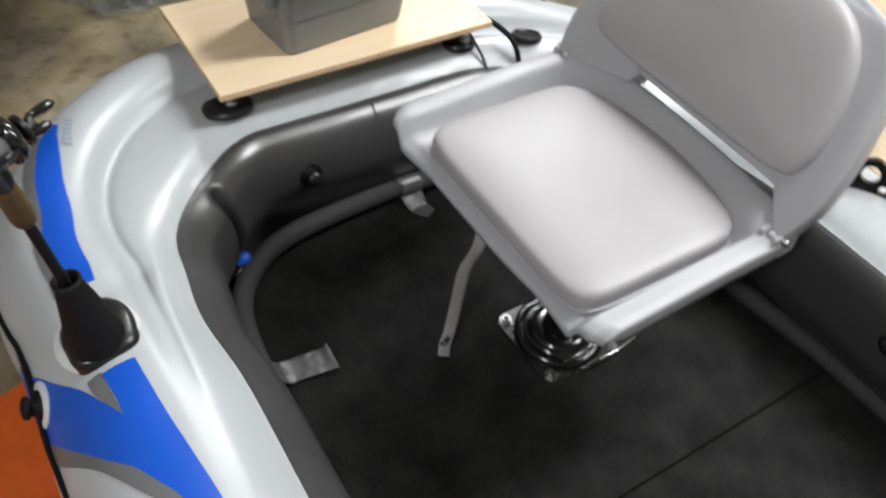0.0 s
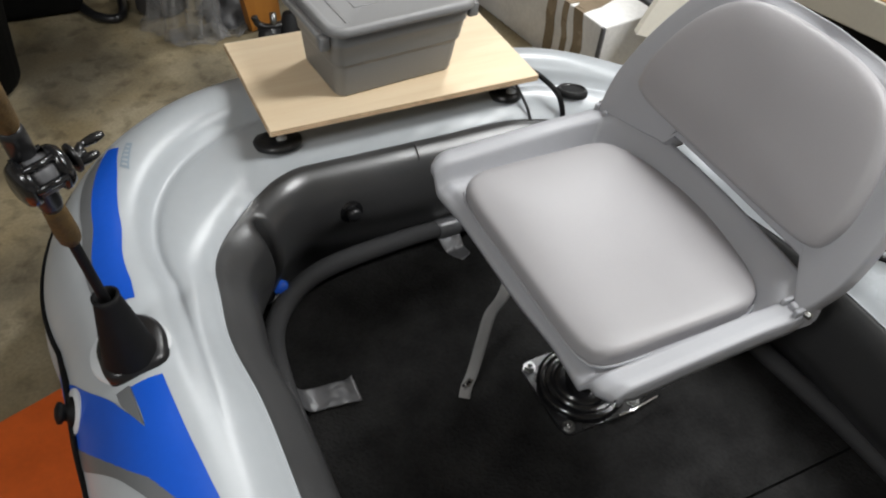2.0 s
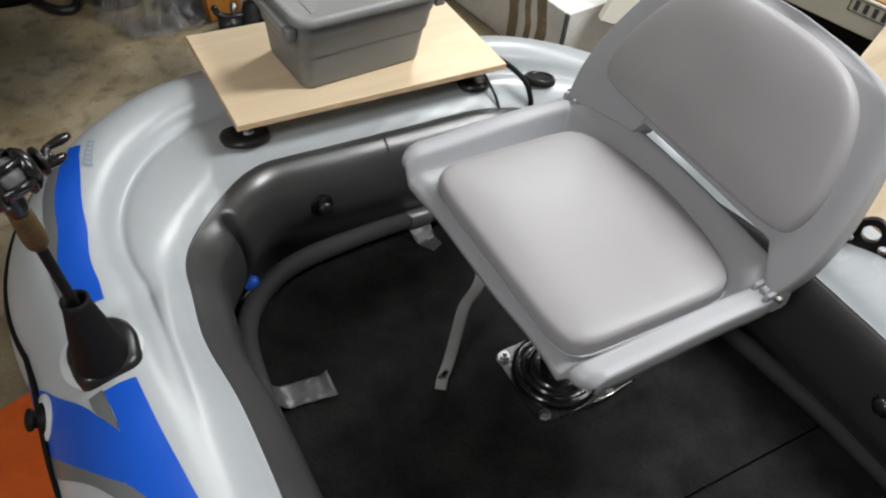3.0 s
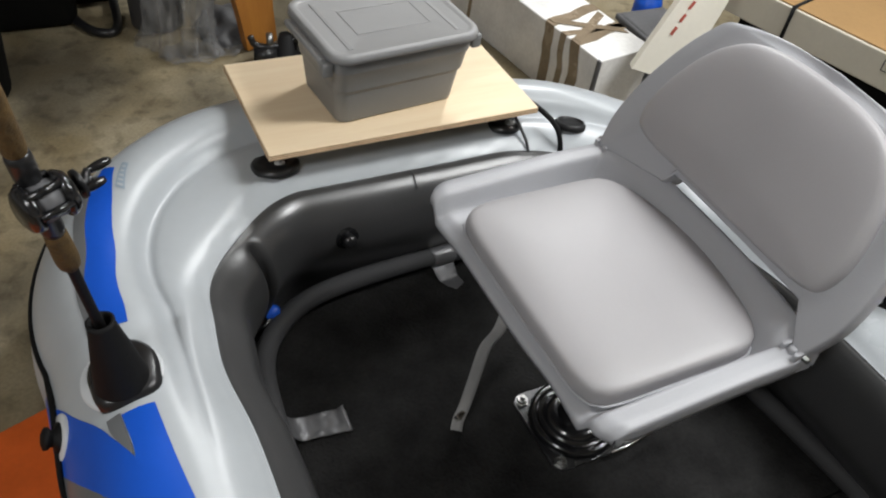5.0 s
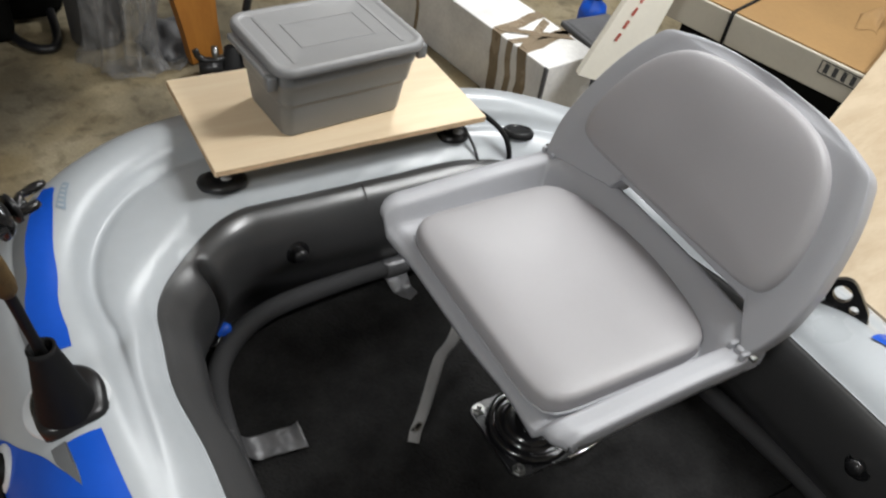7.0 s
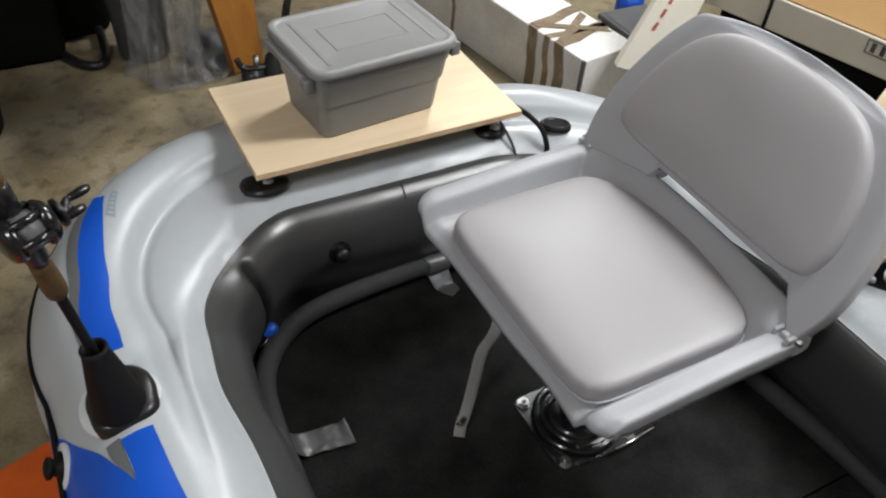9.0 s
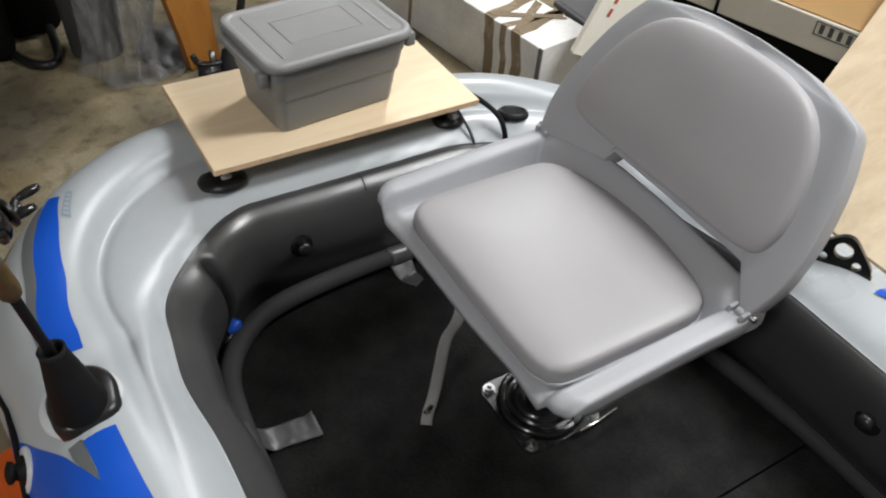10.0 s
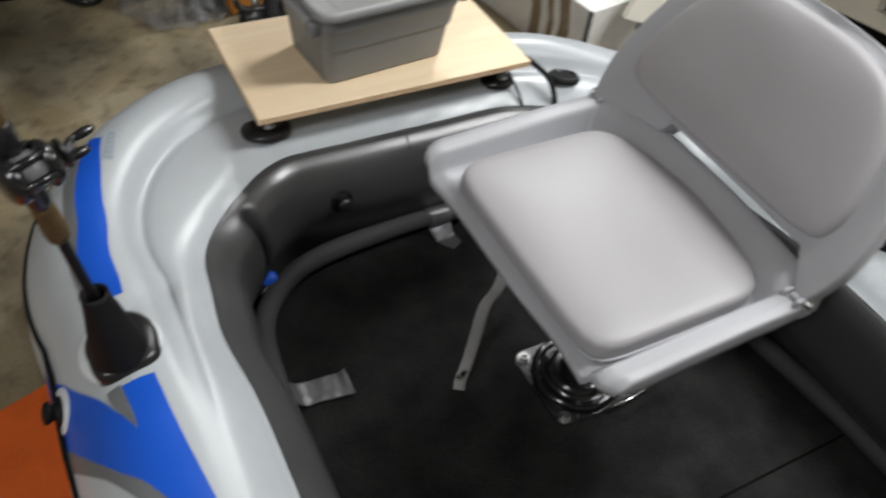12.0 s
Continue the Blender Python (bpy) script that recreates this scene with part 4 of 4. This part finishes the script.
part("carton_side", box(bmesh.new(), (0, 0, 0.265), (0.85, 1.215, 0.358), 0.004, 2, BM), M_CREAM, low_box, smooth=False)
part("carton_top", box(bmesh.new(), (0.006, 0.006, 0.3582), (0.845, 1.209, 0.363), 0.001, 1, BM), M_KRAFT, low_box, "brown cardboard top", smooth=False)
for lo, hi in (((-0.0014, 0.60, 0.313), (-0.0002, 0.735, 0.3155)), ((-0.0014, 0.60, 0.348), (-0.0002, 0.735, 0.3505)), ((-0.0014, 0.60, 0.313), (-0.0002, 0.603, 0.3505)), ((-0.0014, 0.732, 0.313), (-0.0002, 0.735, 0.3505))):
    part("label_line", box(bmesh.new(), lo, hi, turn=BM), M_INK, low_box, smooth=False)
for k in range(5):
    part("label_bar", box(bmesh.new(), (-0.0014, 0.61 + 0.025 * k, 0.319), (-0.0002, 0.622 + 0.025 * k, 0.345), turn=BM), M_INK, low_box, smooth=False)
part("tie", tube([BM @ Vector(p) for p in ((-0.004, 1.01, 0.262), (-0.004, 1.01, 0.362), (0.4, 1.01, 0.366))], 0.006, 8), M_MATTE, low_box, "black binding strap")

rows = [[BM @ Vector((0.26 + 0.11 * u + 0.02 * math.sin(5 * v), 0.70 + 0.055 * v + 0.03 * u, 0.3645 + 0.030 * smoothstep(0.3, 1.0, u) * (0.5 + 0.5 * math.sin(3 * v + 1)))) for v in (k / 8 for k in range(9))] for u in (k / 12 for k in range(13))]
torn = part("torn_tape", grid(rows), M_KRAFT, low_box, "curled strip of brown tape")
torn.modifiers.new("thickness", "SOLIDIFY").thickness = 0.001

stand = thing("black_stand", "low black stand under the flat carton", "stand")
part("stand_top", box(bmesh.new(), (0.05, 0.04, 0.17), (0.80, 1.17, 0.2645), 0.006, 2, BM), M_DARK, stand)
part("stand_body", box(bmesh.new(), (0.09, 0.08, -0.03), (0.76, 1.12, 0.17), 0.006, 2, BM), M_DARK, stand)

sheet = thing("plywood_sheet", "pale plywood sheet leaning on the flat carton beside the boat", "board")
bm = prism([(1.347, -0.7), (2.52, -0.7), (2.52, 1.249), (1.347, 0.804)], 0.270, 0.285)
for v in bm.verts:
    v.co.z += 0.25 * (v.co.x - 1.347)
part("sheet_panel", bm, M_SHEET, sheet, smooth=False)
for y in (0.68, -0.6):
    part("prop", box(bmesh.new(), (1.39, y - 0.03, 0.0), (1.45, y + 0.03, 0.2795), 0.003, 1), M_SHEET, sheet, smooth=False)

plank = thing("wooden_plank", "orange-stained wooden plank leaning upright behind the boat", "plank")
bm = box(bmesh.new(), (0.0, 0.0, 0.0), (0.135, 0.032, 1.5))
bmesh.ops.subdivide_edges(bm, edges=[e for e in bm.edges if abs(e.verts[0].co.z - e.verts[1].co.z) > 1], cuts=14)
for v in bm.verts:
    v.co.x = 0.055 + (v.co.x - 0.055) * (0.76 + 0.42 * smoothstep(0, 0.4, v.co.z))
bmesh.ops.transform(bm, matrix=pose(0.490, 2.165, 0.003, -9, -4, 16), verts=bm.verts)
part("plank_body", bm, M_PLANK, plank, smooth=False)

# black tackle at the plank's foot
clamp = thing("rod_stand", "small black rod stand at the plank's foot", "stand")
part("stand_base", lathe([(0.0, 0.0), (0.060, 0.0), (0.060, 0.016), (0.03, 0.03), (0.018, 0.08), (0.0, 0.08)], (0.60, 2.11, 0)), M_MATTE, clamp)
part("fork", tube(spline([(0.500, 2.13, 0.075), (0.512, 2.125, 0.05), (0.545, 2.11, 0.045), (0.60, 2.11, 0.05), (0.66, 2.10, 0.085)], 6), 0.010, 10), M_BLACK, clamp)
part("stem", tube([(0.62, 2.11, 0.02), (0.66, 2.13, 0.20), (0.70, 2.15, 0.34)], [0.014, 0.012, 0.010], 12), M_BLACK, clamp)
part("collar", tube([(0.505, 2.115, 0.022), (0.57, 2.10, 0.022)], 0.022, 14), M_BLACK, clamp)
part("clip", tube([(0.555, 2.11, 0.02), (0.553, 2.115, 0.085)], 0.010, 12), M_BOLT, clamp, "grey metal stem")

# clear film column, with a dark bucket behind it
bucket = thing("grey_bucket", "dark grey bucket behind the plastic film on the floor", "bucket")
part("bucket_wall", lathe([(0.0, 0.004), (0.070, 0.004), (0.077, 0.01), (0.092, 0.42), (0.096, 0.43), (0.096, 0.445), (0.087, 0.445), (0.070, 0.03), (0.0, 0.03)], (0.285, 2.40, 0), segs=32), M_DARKGREY, bucket)
film = thing("plastic_film", "crumpled clear plastic film gathered in a column, trailing on the floor", "plastic film")
rows = []
for i in range(44):
    f = i / 43
    z = 1.0 * f ** 1.3 + 0.003
    row = []
    for k in range(120):
        a = 2 * math.pi * k / 120
        flare = 0.034 * math.exp(-z * 22) * (1 + 0.5 * math.sin(2 * a + 2.2) + 0.4 * math.sin(5 * a))
        r = 0.076 + 0.10 * z + flare + 0.013 * math.sin(7 * a + 3 * z) * (0.4 + f) + 0.007 * math.sin(17 * a - 6 * z) + 0.022 * noise.noise(Vector((3 * math.cos(a), 3 * math.sin(a), z * 4)))
        r += 0.004 * noise.noise(Vector((11 * math.cos(a), 11 * math.sin(a), z * 22)))
        row.append((0.330 + 0.05 * z + r * math.cos(a), 2.265 + r * math.sin(a), z + 0.006 * math.sin(5 * a) * (f > 0.02)))
    rows.append(row)
part("film_sheet", grid(rows, close_v=True), M_FILM, film)
rows = []
for i in range(15):
    row = []
    for k in range(48):
        a, r = 2 * math.pi * k / 48, max(0.01, i / 14)
        wide = 1 + 0.25 * noise.noise(Vector((2 * math.cos(a), 2 * math.sin(a), 5.1)))
        p = Vector((0.375 + 0.125 * r * wide * math.cos(a), 2.185 + 0.060 * r * wide * math.sin(a), 0.004))
        p.z += 0.018 * abs(noise.noise(Vector((p.x * 38, p.y * 38, 2.0)))) + 0.014 * smoothstep(0.75, 1.0, r) * abs(math.sin(4 * a))
        row.append(p)
    rows.append(row)
part("film_tail", grid(rows, close_v=True), M_FILM, film, "crumpled film lying on the floor")
# Low lump for the dark patch between the film and the plank.
bag = bmesh.new()
bmesh.ops.create_icosphere(bag, subdivisions=4, radius=1.0)
for v in bag.verts:
    k = 1 + 0.22 * noise.noise(v.co * 1.9) + 0.10 * abs(noise.noise(v.co * 5))
    v.co = Vector((0.475 + 0.085 * v.co.x * k, 2.315 + 0.10 * v.co.y * k, max(0.001, 0.075 * v.co.z * k)))
tagged(part("dark_lump", bag, M_DARKGREY), "low crumpled dark grey lump on the floor", "bag")

# dark chair and tub at the back
chair = thing("black_chair", "black padded chair with a curved tube frame on the floor", "chair")
part("chair_seat", box(bmesh.new(), (-0.95, 2.42, 0.0), (0.068, 2.98, 0.42), 0.04, 4), M_DARK, chair)
# Black back, brought forward so it also stands in for shaded floor.
part("chair_back_and_shade", box(bmesh.new(), (-0.95, 2.54, 0.0), (0.225, 3.2, 1.0), 0.05, 4), M_DARK, chair)
part("tube_frame", tube(spline([(0.165, 2.90, 0.12), (0.178, 2.66, 0.05), (0.172, 2.43, 0.016), (0.148, 2.352, 0.014), (0.10, 2.366, 0.014), (0.062, 2.43, 0.014), (0.040, 2.50, 0.03), (0.02, 2.58, 0.08)], 8), 0.0135, 12), M_BLACK, chair, "curved black tube leg")
tub = thing("dark_tub", "dark green-black plastic tub on the floor", "tub")
part("tub_wall", lathe([(0.0, 0.003), (0.16, 0.003), (0.17, 0.012), (0.20, 0.5), (0.208, 0.51), (0.208, 0.53), (0.19, 0.53), (0.16, 0.03), (0.0, 0.03)], (-0.315, 2.15, 0), segs=32), M_DARK, tub)

# small things behind the carton and by the plank
bottle = thing("plastic_bottle", "blue plastic bottle standing on the floor behind the carton", "bottle")
part("flask", lathe([(0.0, 0.002), (0.042, 0.002), (0.046, 0.010), (0.046, 0.17), (0.040, 0.195), (0.018, 0.212), (0.018, 0.228), (0.0, 0.228)], (1.735, 1.87, 0), segs=24), M_BLUE, bottle)
part("cap", lathe([(0.021, 0.218), (0.022, 0.222), (0.022, 0.246), (0.018, 0.250), (0.0, 0.250)], (1.735, 1.87, 0), segs=20), M_BLACK, bottle, "black screw cap")
